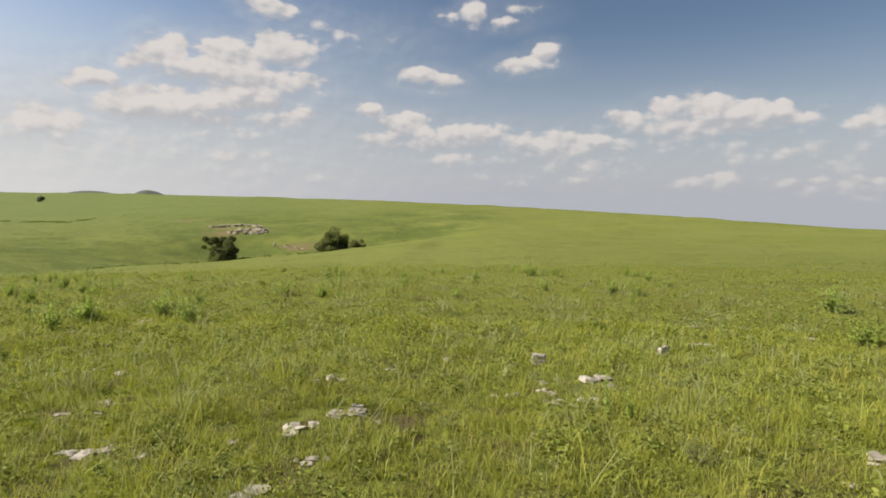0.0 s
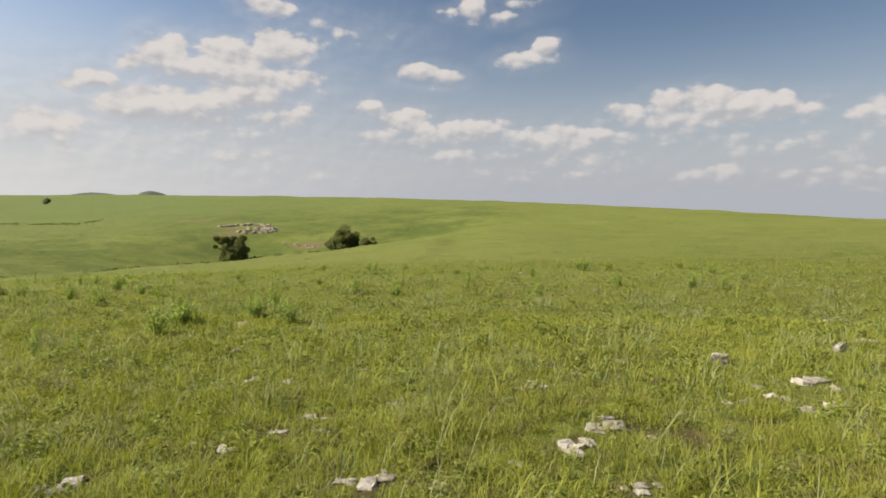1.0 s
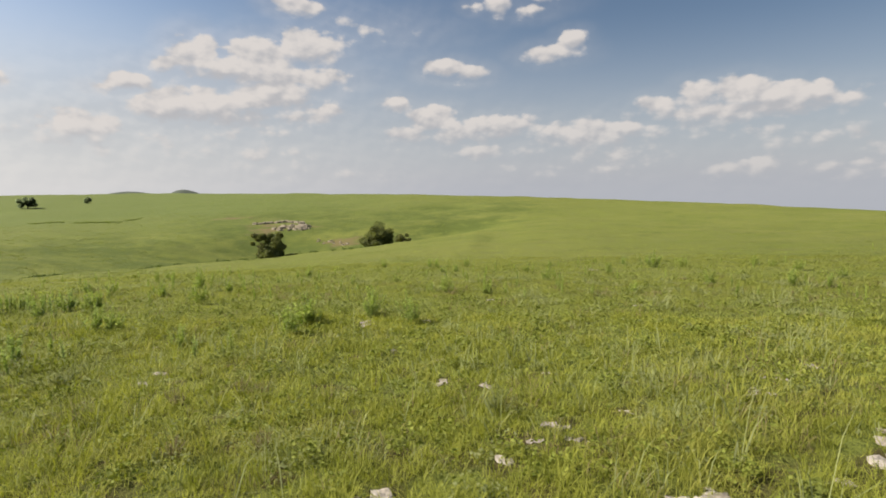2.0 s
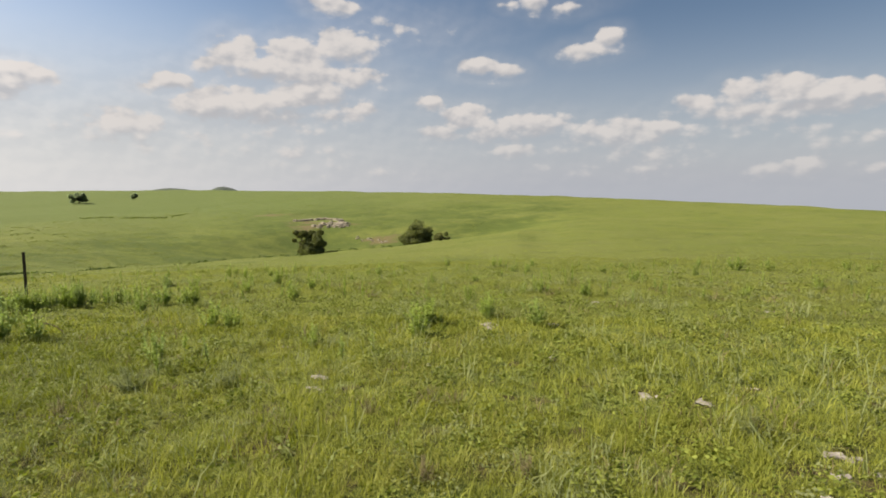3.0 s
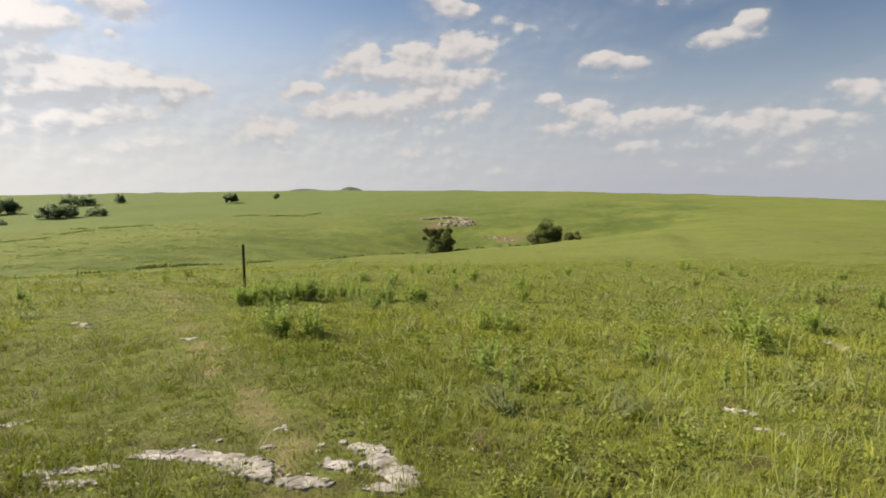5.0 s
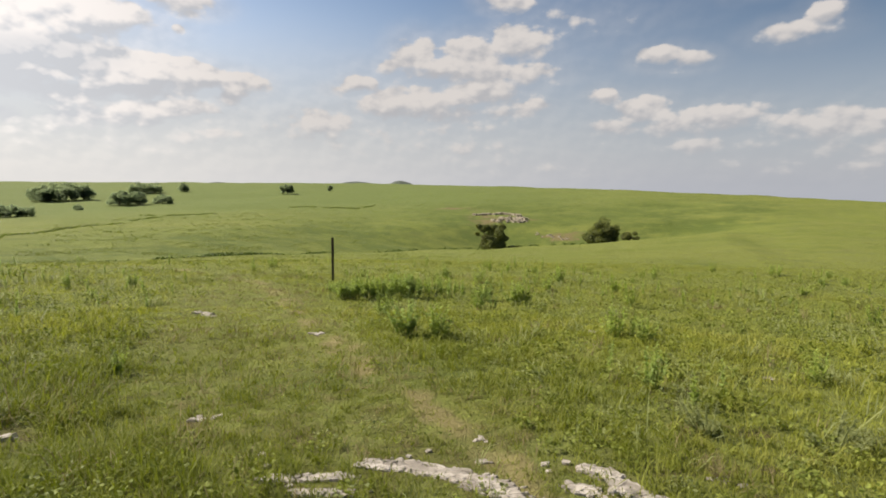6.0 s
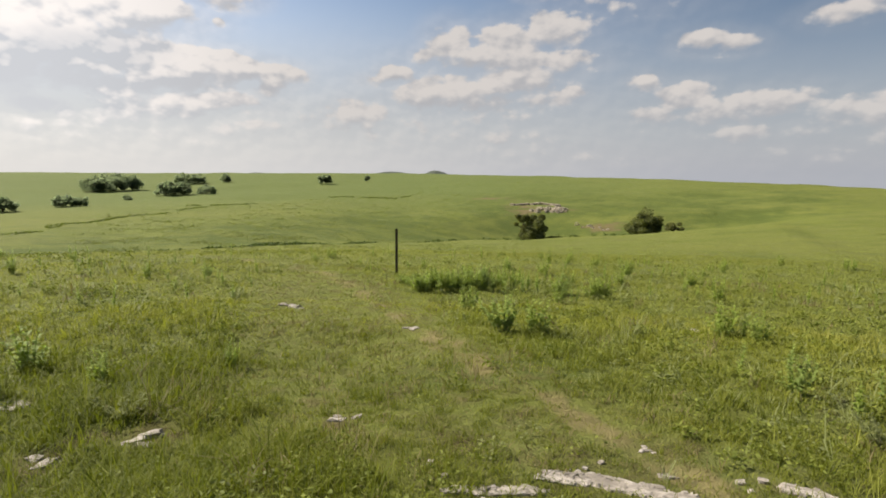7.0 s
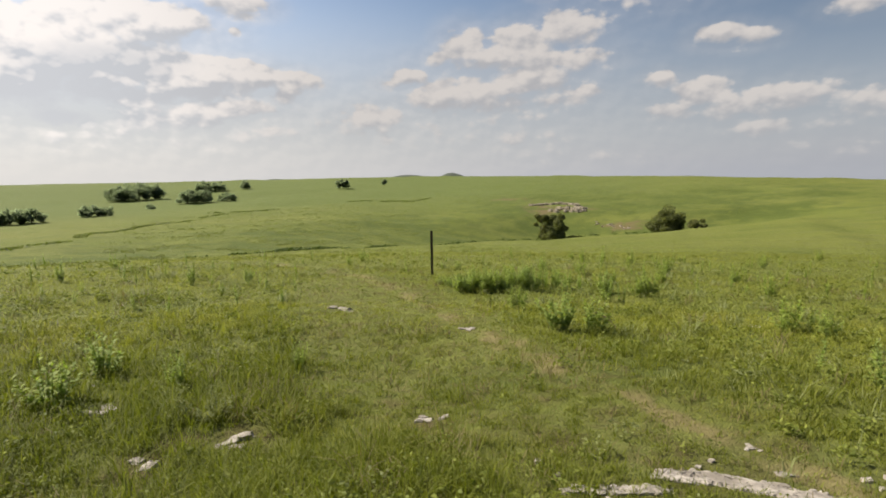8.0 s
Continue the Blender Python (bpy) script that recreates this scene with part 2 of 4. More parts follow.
def height(x, y):
    """Height of the ground at the points x, y (arrays)."""
    x, y = np.asarray(x, float), np.asarray(y, float)
    plane = 0.052 + 0.009 * x - 0.0868 * y
    dx, dy = x - HUB[0], y - HUB[1]
    r = np.hypot(dx, dy) + 1e-6
    az = np.degrees(np.arctan2(dx, dy))
    near = 0.009 * dx - 0.0868 * dy  # the plane, from the hub
    r0 = 28.0
    e0 = np.degrees(np.arctan2(near / r * r0 - EYE, r0))
    creek = smooth(-85, -70, az) * (1 - smooth(-6, 6, az))
    floor_r, floor_e = by_bearing(VALLEY_R, az), by_bearing(VALLEY_E, az)
    knots_r = [np.full_like(r, r0), floor_r * 0.93, floor_r] + [by_bearing(t, az) for t in (BANK_R, RISE_R, SKY_R)] + [np.full_like(r, 1300.0), np.full_like(r, 5200.0)]
    knots_e = [e0, floor_e - 0.12 * (1 - creek), floor_e - 0.3 * creek] + [by_bearing(t, az) for t in (BANK_E, RISE_E, SKY_E)]
    knots_e += [knots_e[5] - 0.35, knots_e[5] - 0.6]
    # piecewise cubic in log distance, with limited slopes
    L = [np.log(k) for k in knots_r]
    q = np.log(np.maximum(r, r0))
    d = [(knots_e[i + 1] - knots_e[i]) / (L[i + 1] - L[i]) for i in range(7)]
    m = [d[0]] + [np.where(d[i - 1] * d[i] > 0, 2 * d[i - 1] * d[i] / (d[i - 1] + d[i] + 1e-9), 0) for i in range(1, 7)] + [d[6]]
    far_e = np.zeros_like(r)
    for i in range(7):
        h = L[i + 1] - L[i]
        t = np.clip((q - L[i]) / h, 0, 1)
        here = (q >= L[i]) if i == 6 else (q >= L[i]) & (q < L[i + 1])
        val = (2 * t ** 3 - 3 * t * t + 1) * knots_e[i] + (t ** 3 - 2 * t * t + t) * h * m[i] + (3 * t * t - 2 * t ** 3) * knots_e[i + 1] + (t ** 3 - t * t) * h * m[i + 1]
        far_e = np.where(here, val, far_e)
    far = EYE + r * np.tan(np.radians(far_e))
    z = plane + (far - plane) * smooth(19, 40, r)
    z -= 0.13 * smooth(-1.5, 2.0, x) * (1 - smooth(18, 30, r)) + 0.19 * smooth(-12.8, -15.2, x) * (1 - smooth(6.0, 9.0, y)) * (1 - smooth(12, 20, r))
    z += 0.10 * np.exp(-((x + 11.2) / 1.5) ** 2 - ((y - 4.4) / 0.8) ** 2)  # the limestone ledge lifts the turf
    z -= 0.14 * np.exp(-((x + 20.8) ** 2 + (y - 17.0) ** 2) / 9.0)
    z += 0.025 * waves(x, y, 2.3, 3) + 0.03 * waves(x, y, 6.0, 4)
    z += smooth(40, 110, r) * (0.22 * waves(x, y, 28.0, 5)) + smooth(120, 260, r) * 0.45 * waves(x, y, 75.0, 6)
    return z


def ground_at(x, y):
    return float(height(np.array([x]), np.array([y]))[0])


# ---- mesh helpers ----
def mesh_of(name, verts, loops, sizes, material=None, shade=False):
    """A mesh from numpy arrays: verts (n, 3), the flat vertex numbers of the faces, and each face's corner count."""
    me = bpy.data.meshes.new(name)
    me.vertices.add(len(verts))
    me.vertices.foreach_set("co", np.asarray(verts, np.float32).ravel())
    me.loops.add(len(loops))
    me.loops.foreach_set("vertex_index", np.asarray(loops, np.int32))
    sizes = np.asarray(sizes, np.int32)
    me.polygons.add(len(sizes))
    me.polygons.foreach_set("loop_start", np.concatenate([[0], np.cumsum(sizes)[:-1]]).astype(np.int32))
    me.polygons.foreach_set("use_smooth", np.full(len(sizes), shade))
    me.update(calc_edges=True)
    if material:
        me.materials.append(material)
    return me


def part(name, bm, material, parent, label=""):
    me = bpy.data.meshes.new(name)
    bm.to_mesh(me)
    bm.free()
    me.materials.append(material)
    ob = new(name, me)
    ob.parent = parent
    return tagged(ob, label)

# ---- materials ----
def material(name):
    m = bpy.data.materials.new(name)
    m.use_nodes = True
    tree = m.node_tree
    return m, tree, tree.nodes["Principled BSDF"]


def place(tree):
    return add_node(tree, "ShaderNodeNewGeometry").outputs["Position"]


def bump(tree, bsdf, value, strength, distance):
    node = add_node(tree, "ShaderNodeBump")
    node.inputs["Strength"].default_value = strength
    node.inputs["Distance"].default_value = distance
    wire(tree, value, node.inputs["Height"])
    wire(tree, node.outputs[0], bsdf.inputs["Normal"])


def meadow_colour(tree):
    """The colours of the meadow at large: patches of yellow-green, fresh green and grey-green."""
    pos = place(tree)
    wide = cloud_noise(tree, pos, 0.035, 4.0, 0.55, warp=0.6)
    mid = cloud_noise(tree, pos, 0.28, 5.0, 0.6, warp=0.4)
    col = blend(tree, remap(tree, wide, 0.36, 0.66), (0.136, 0.156, 0.030), (0.164, 0.174, 0.040))
    streak = cloud_noise(tree, pos, 0.07, 9.0, 0.72, warp=1.2)
    col = blend(tree, calc(tree, "MULTIPLY", remap(tree, streak, 0.47, 0.68), 0.4), col, (0.092, 0.112, 0.025))
    speck = cloud_noise(tree, pos, 0.9, 6.0, 0.7, warp=0.3)
    col = blend(tree, calc(tree, "MULTIPLY", remap(tree, speck, 0.52, 0.70), 0.4), col, (0.090, 0.104, 0.018))
    mottle = cloud_noise(tree, pos, 0.22, 10.0, 0.74, warp=0.8)
    col = blend(tree, calc(tree, "MULTIPLY", remap(tree, mottle, 0.50, 0.64), 0.55), col, (0.074, 0.096, 0.020))
    return blend(tree, calc(tree, "MULTIPLY", remap(tree, mid, 0.50, 0.66), 0.8), col, (0.152, 0.160, 0.046)), mid, pos


def make_ground_material():
    m, tree, bsdf = material("meadow_ground")
    col, mid, pos = meadow_colour(tree)
    fine = cloud_noise(tree, pos, 3.2, 8.0, 0.7)
    col = blend(tree, calc(tree, "MULTIPLY", remap(tree, fine, 0.42, 0.70), 0.5), col, (0.090, 0.100, 0.018))
    # far slope: greener grass, with some of its bluish haze in the colour
    fresh = add_node(tree, "ShaderNodeAttribute", attribute_name="fresh").outputs["Fac"]
    col = blend(tree, calc(tree, "MULTIPLY", fresh, 0.75), col, (0.106, 0.134, 0.036))
    dry = add_node(tree, "ShaderNodeAttribute", attribute_name="dry").outputs["Fac"]
    worn = add_node(tree, "ShaderNodeAttribute", attribute_name="worn").outputs["Fac"]
    soil = add_node(tree, "ShaderNodeAttribute", attribute_name="soil").outputs["Fac"]
    rough = calc(tree, "ADD", calc(tree, "MULTIPLY", fine, 1.2), -0.6)
    lush = add_node(tree, "ShaderNodeAttribute", attribute_name="lush").outputs["Fac"]
    col = blend(tree, remap(tree, calc(tree, "ADD", lush, calc(tree, "MULTIPLY", calc(tree, "SUBTRACT", mid, 0.5), 2.2)), 0.1, 1.0), col, (0.082, 0.104, 0.021))
    col = blend(tree, calc(tree, "MULTIPLY", remap(tree, calc(tree, "ADD", dry, calc(tree, "MULTIPLY", calc(tree, "SUBTRACT", mid, 0.5), 2.4)), 0.36, 0.86), 0.9), col, (0.150, 0.116, 0.054))
    col = blend(tree, remap(tree, calc(tree, "ADD", soil, rough), 0.3, 1.0), col, (0.084, 0.068, 0.025))
    col = blend(tree, remap(tree, calc(tree, "ADD", worn, rough), 0.25, 0.95), col, (0.205, 0.172, 0.070))
    wire(tree, col, bsdf.inputs["Base Color"])
    bsdf.inputs["Roughness"].default_value = 0.95
    bsdf.inputs["Specular IOR Level"].default_value = 0.1
    bump(tree, bsdf, fine, 0.7, 0.25)
    return m


def leaf_material(name, dark, bright, third, through_share=0.35, scale=0.3, upward=0.0, tufts=False, through=(1.12, 1.17, 0.55)):
    """Foliage: varies piece by piece and from place to place, and lets some light through."""
    m, tree, bsdf = material(name)
    geo = add_node(tree, "ShaderNodeNewGeometry")
    island = geo.outputs["Random Per Island"]
    patch = cloud_noise(tree, geo.outputs["Position"], scale, 4.0, 0.6, warp=0.5)
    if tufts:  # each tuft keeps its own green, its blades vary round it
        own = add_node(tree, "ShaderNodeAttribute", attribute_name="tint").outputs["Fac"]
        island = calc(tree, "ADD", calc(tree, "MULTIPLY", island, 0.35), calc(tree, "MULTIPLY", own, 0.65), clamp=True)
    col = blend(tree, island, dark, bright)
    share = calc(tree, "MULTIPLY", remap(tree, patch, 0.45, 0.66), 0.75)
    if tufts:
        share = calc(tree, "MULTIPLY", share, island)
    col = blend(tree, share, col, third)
    wire(tree, col, bsdf.inputs["Base Color"])
    bsdf.inputs["Roughness"].default_value = 0.6
    bsdf.inputs["Specular IOR Level"].default_value = 0.12
    if upward:  # a sward takes the light as one soft upward surface
        lift = add_node(tree, "ShaderNodeMix", data_type="VECTOR")
        lift.inputs[0].default_value = upward
        wire(tree, geo.outputs["Normal"], lift.inputs[4])
        lift.inputs[5].default_value = (0, 0, 1)
        unit = add_node(tree, "ShaderNodeVectorMath", operation="NORMALIZE")
        wire(tree, lift.outputs[1], unit.inputs[0])
        wire(tree, unit.outputs[0], bsdf.inputs["Normal"])
    glow = add_node(tree, "ShaderNodeBsdfTranslucent")
    wire(tree, blend(tree, 1.0, col, through, "MULTIPLY"), glow.inputs[0])
    mix = add_node(tree, "ShaderNodeMixShader")
    mix.inputs[0].default_value = through_share
    wire(tree, bsdf.outputs[0], mix.inputs[1])
    wire(tree, glow.outputs[0], mix.inputs[2])
    wire(tree, mix.outputs[0], tree.nodes["Material Output"].inputs[0])
    return m


def stone_material(name, dark, pale):
    m, tree, bsdf = material(name)
    pos = place(tree)
    a = cloud_noise(tree, pos, 5.0, 8.0, 0.65)
    b = cloud_noise(tree, pos, 24.0, 6.0, 0.75)
    col = blend(tree, remap(tree, a, 0.38, 0.62), dark, pale)
    col = blend(tree, calc(tree, "MULTIPLY", remap(tree, b, 0.50, 0.62), 0.75), col, (0.15, 0.128, 0.10))
    wire(tree, col, bsdf.inputs["Base Color"])
    bsdf.inputs["Roughness"].default_value = 0.9
    bump(tree, bsdf, calc(tree, "ADD", a, calc(tree, "MULTIPLY", b, 0.4)), 0.6, 0.02)
    return m


def bark_material():
    m, tree, bsdf = material("bark")
    n = cloud_noise(tree, place(tree), 4.0, 6.0, 0.7)
    wire(tree, blend(tree, n, (0.05, 0.038, 0.028), (0.16, 0.125, 0.09)), bsdf.inputs["Base Color"])
    bsdf.inputs["Roughness"].default_value = 0.9
    bump(tree, bsdf, n, 0.6, 0.05)
    return m


def steel_material():
    m, tree, bsdf = material("weathered_steel")
    n = cloud_noise(tree, place(tree), 14.0, 6.0, 0.65)
    wire(tree, blend(tree, remap(tree, n, 0.42, 0.66), (0.028, 0.026, 0.022), (0.075, 0.045, 0.028)), bsdf.inputs["Base Color"])
    bsdf.inputs["Roughness"].default_value = 0.7
    bsdf.inputs["Metallic"].default_value = 0.3
    return m


GROUND = make_ground_material()
GRASS = leaf_material("grass_blade", (0.104, 0.126, 0.013), (0.375, 0.378, 0.068), (0.320, 0.300, 0.078), 0.4, 0.7, 0.36, True)
FRESH_GRASS = leaf_material("fresh_grass_blade", (0.115, 0.140, 0.010), (0.300, 0.320, 0.034), (0.240, 0.240, 0.034), 0.4, 0.7, 0.36, True)
FAR_GRASS = leaf_material("far_grass_blade", (0.118, 0.140, 0.020), (0.300, 0.312, 0.064), (0.260, 0.256, 0.070), 0.35, 0.7, 0.8, True)
DRY_GRASS = leaf_material("dry_grass", (0.13, 0.104, 0.046), (0.27, 0.220, 0.105), (0.18, 0.150, 0.062), 0.25, 0.6, 0.5)
WEED = leaf_material("weed_leaf", (0.200, 0.255, 0.052), (0.400, 0.455, 0.110), (0.290, 0.355, 0.110), 0.5, 0.8, 0.55, through=(1.0, 1.12, 0.5))
SCRUB_LEAF = leaf_material("scrub_leaf", (0.055, 0.080, 0.018), (0.105, 0.140, 0.030), (0.075, 0.105, 0.026), 0.3, 0.3, 0.3)
TUSSOCK = leaf_material("tussock", (0.112, 0.140, 0.026), (0.185, 0.208, 0.044), (0.160, 0.180, 0.046), 0.25, 0.08, 0.8)
BANK_LEAF = leaf_material("bank_grass_leaf", (0.095, 0.125, 0.026), (0.155, 0.185, 0.040), (0.125, 0.155, 0.036), 0.4, 0.3, 0.6)
HERB = leaf_material("herb_leaf", (0.096, 0.122, 0.016), (0.260, 0.284, 0.052), (0.180, 0.205, 0.052), 0.3, 0.9, 0.35)
TREE_LEAF = leaf_material("tree_leaf", (0.070, 0.084, 0.030), (0.200, 0.212, 0.072), (0.175, 0.176, 0.066), 0.45, 0.18, 0.3)
PALE_GRASS = leaf_material("pale_grass", (0.20, 0.226, 0.080), (0.31, 0.325, 0.135), (0.24, 0.258, 0.105), 0.3, 0.6, 0.55)
GREY_LEAF = leaf_material("grey_leaf", (0.18, 0.200, 0.074), (0.30, 0.315, 0.135), (0.23, 0.25, 0.100), 0.5, 0.8, 0.4)
# far tree leaves: lightened and greyed, distance haze put into the base colour
HAZED_LEAF = leaf_material("hazed_tree_leaf", (0.180, 0.215, 0.120), (0.260, 0.290, 0.160), (0.215, 0.250, 0.140), 0.7, 0.05, 0.9, through=(1.0, 1.1, 0.95))


def far_wood_material():
    m, tree, bsdf = material("far_wood")
    n = cloud_noise(tree, place(tree), 0.06, 5.0, 0.65)
    wire(tree, blend(tree, n, (0.048, 0.060, 0.042), (0.078, 0.090, 0.060)), bsdf.inputs["Base Color"])
    bsdf.inputs["Roughness"].default_value = 1.0
    return m


FAR_WOOD = far_wood_material()
LEDGE_STONE = stone_material("ledge_limestone", (0.22, 0.175, 0.110), (0.42, 0.36, 0.255))
STONE, BARK, STEEL = stone_material("limestone", (0.21, 0.178, 0.138), (0.42, 0.37, 0.305)), bark_material(), steel_material()

# stones showing in the grass: place, width, 2 for an upright one
STONES_EAST = [
    (1.32, 7.40, 0.23, 2), (-0.7, 6.76, 0.17, 1), (0.05, 7.41, 0.2, 1), (1.77, 6.41, 0.38, 1), (1.1, 5.92, 0.24, 1), (1.48, 5.64, 0.2, 1),
    (-0.57, 4.66, 0.12, 1), (4.08, 8.69, 0.28, 1), (3.3, 8.0, 0.2, 2), (5.0, 10.75, 0.18, 1), (6.36, 9.19, 0.19, 1), (3.38, 4.04, 0.23, 1),
    (2.83, 3.59, 0.12, 1), (1.18, 5.49, 0.29, 1), (1.14, 24.62, 0.31, 1), (-0.38, 12.71, 0.16, 1), (0.75, 5.72, 0.24, 1), (1.95, 6.15, 0.2, 1),
    (1.2, 6.3, 0.14, 1),
]
STONES_MID = [
    (-0.78, 4.87, 0.3, 1), (-1.25, 4.45, 0.33, 1), (-2.66, 3.87, 0.27, 1), (-2.21, 3.84, 0.11, 1), (-3.52, 4.95, 0.13, 1), (-3.2, 4.98, 0.14, 1),
    (-3.85, 4.5, 0.16, 1), (-3.9, 6.43, 0.2, 1), (-4.9, 11.23, 0.21, 1), (-3.2, 7.12, 0.1, 1), (-4.61, 4.0, 0.29, 1), (-1.68, 4.16, 0.12, 1),
    (-0.95, 3.83, 0.16, 1), (-1.28, 6.08, 0.27, 1), (-2.64, 5.59, 0.1, 1), (-1.17, 3.34, 0.25, 1), (-5.16, 8.21, 0.11, 2), (-6.02, 10.67, 0.3, 1),
    (-4.36, 6.69, 0.17, 1), (-3.39, 5.3, 0.21, 1), (-3.63, 14.57, 0.2, 1), (-4.5, 7.85, 0.09, 1), (-6.11, 10.96, 0.26, 1),
]
STONES_WEST = [
    (-7.8, 6.66, 0.13, 1), (-11.58, 5.66, 0.12, 1), (-11.42, 5.18, 0.09, 1), (-9.85, 5.63, 0.14, 1), (-7.91, 7.18, 0.18, 1),
    (-9.09, 9.07, 0.12, 1), (-6.94, 9.24, 0.1, 1), (-6.72, 7.76, 0.16, 1), (-14.02, 5.1, 0.23, 1), (-15.28, 4.24, 0.3, 1), (-15.45, 3.56, 0.21, 1),
    (-16.81, 4.03, 0.29, 1), (-17.78, 4.48, 0.23, 1), (-11.52, 11.01, 0.23, 1), (-15.3, 8.55, 0.2, 1), (-18.04, 9.0, 0.43, 1), (-14.86, 3.23, 0.18, 1),
]
# flat slabs bared beside the track: place, width, depth, turn
SLABS = [
    (-12.40, 4.31, 0.34, 0.10, 30), (-12.16, 4.44, 0.36, 0.11, 30), (-12.08, 4.24, 0.36, 0.09, 20), (-12.0, 4.76, 0.26, 0.17, 10), (-11.76, 4.84, 0.38, 0.21, 0), (-11.48, 4.84, 0.42, 0.23, -8),
    (-11.22, 4.76, 0.38, 0.26, -18), (-11.04, 4.66, 0.24, 0.16, -10), (-10.68, 4.94, 0.24, 0.15, 0), (-11.38, 5.20, 0.13, 0.09, 0), (-10.60, 5.28, 0.28, 0.2, -30), (-10.44, 5.14, 0.28, 0.20, -35),
    (-10.28, 5.0, 0.36, 0.24, -25), (-10.13, 4.88, 0.2, 0.18, 0), (-10.22, 4.74, 0.24, 0.12, 0), (-10.72, 4.62, 0.34, 0.14, 5),
]

# bare soil spots, some painted dark for the shade in hollows: place, width
SOIL_SHADE_SPOTS = [
    (-0.64, 4.76, 0.2), (-0.42, 4.75, 0.2), (-0.22, 4.69, 0.2), (-0.32, 6.43, 0.2), (1.02, 5.97, 0.22), (0.48, 5.16, 0.14), (-1.29, 4.45, 0.2), (-1.71, 5.9, 0.14), (-2.65, 3.8, 0.2), (-2.44, 5.8, 0.14),
    (-0.3, 4.7, 0.3), (0.45, 5.1, 0.22), (-3.45, 4.75, 0.2), (-3.8, 4.35, 0.16), (-15.3, 4.3, 0.36), (-15.65, 4.0, 0.34), (-15.6, 3.5, 0.3), (-17.15, 3.75, 0.3), (-13.9, 3.2, 0.12),
    (-13.6, 3.2, 0.1), (-6.4, 5.6, 0.16), (-14.0, 5.0, 0.2), (-2.0, 4.4, 0.18),
]

# ---- the ground ----
# the trodden track bends past the post; the wheel ruts run along it
TRACK = [(-9.4, 2.6), (-10.5, 4.2), (-11.6, 5.5), (-12.7, 6.5), (-14.3, 7.8), (-16.3, 9.5), (-19.0, 12.0), (-21.5, 14.2), (-24.5, 15.6), (-29.0, 15.8)]
OTHER_RUT = [(-13.9, 4.9), (-14.3, 5.4), (-15.5, 6.4), (-16.7, 7.4), (-18.4, 9.4), (-20.2, 11.6)]
DRY_SPOTS = [(-60.0, 168.0, 10.0, 5.0), (-39.0, 147.0, 8.0, 4.5), (-69.0, 172.0, 8.0, 6.0), (-65.0, 158.0, 5.0, 8.0), (-86.0, 190.0, 16.0, 4.0)]


def off_line(x, y, line):
    """Distance from a line of points in the plan."""
    best = np.full(np.shape(x), 1e9)
    for (ax, ay), (bx, by) in zip(line, line[1:]):
        t = np.clip(((x - ax) * (bx - ax) + (y - ay) * (by - ay)) / ((bx - ax) ** 2 + (by - ay) ** 2), 0, 1)
        best = np.minimum(best, np.hypot(x - ax - t * (bx - ax), y - ay - t * (by - ay)))
    return best


def worn_at(x, y):
    d = off_line(x, y, TRACK) + 0.16 * waves(x, y, 1.3, 11)
    e = off_line(x, y, OTHER_RUT) + 0.22 * waves(x, y, 1.1, 14)
    w = np.exp(-(d / 0.21) ** 2) * (0.76 + 0.34 * waves(x, y, 0.9, 12)) + 0.55 * np.exp(-(e / 0.26) ** 2) * (0.4 + 0.8 * waves(x, y, 1.2, 15))
    return np.clip(w, 0, 1)


def open_at(x, y):
    """Small gaps in the sward where thatch and soil show."""
    return smooth(0.55, 1.0, waves(x, y, 0.75, 71) + 0.35 * waves(x, y, 0.3, 72)) * smooth(-15.0, -9.0, x) * (1 - smooth(7, 14, y))


def trodden_at(x, y):
    """The whole trodden strip, between and beside the two ruts."""
    d = np.minimum(off_line(x, y, TRACK) - 0.25, off_line(x, y, OTHER_RUT) - 0.45) + 0.25 * waves(x, y, 2.2, 13)
    d = np.minimum(d, 0.5 * (off_line(x, y, TRACK) + off_line(x, y, OTHER_RUT)) - 1.35)
    return np.clip(1 - smooth(0.0, 0.7, d), 0, 1) * np.maximum(smooth(3.9, 5.0, y + 0.3 * waves(x, y, 1.4, 73)), smooth(-11.6, -10.6, x))


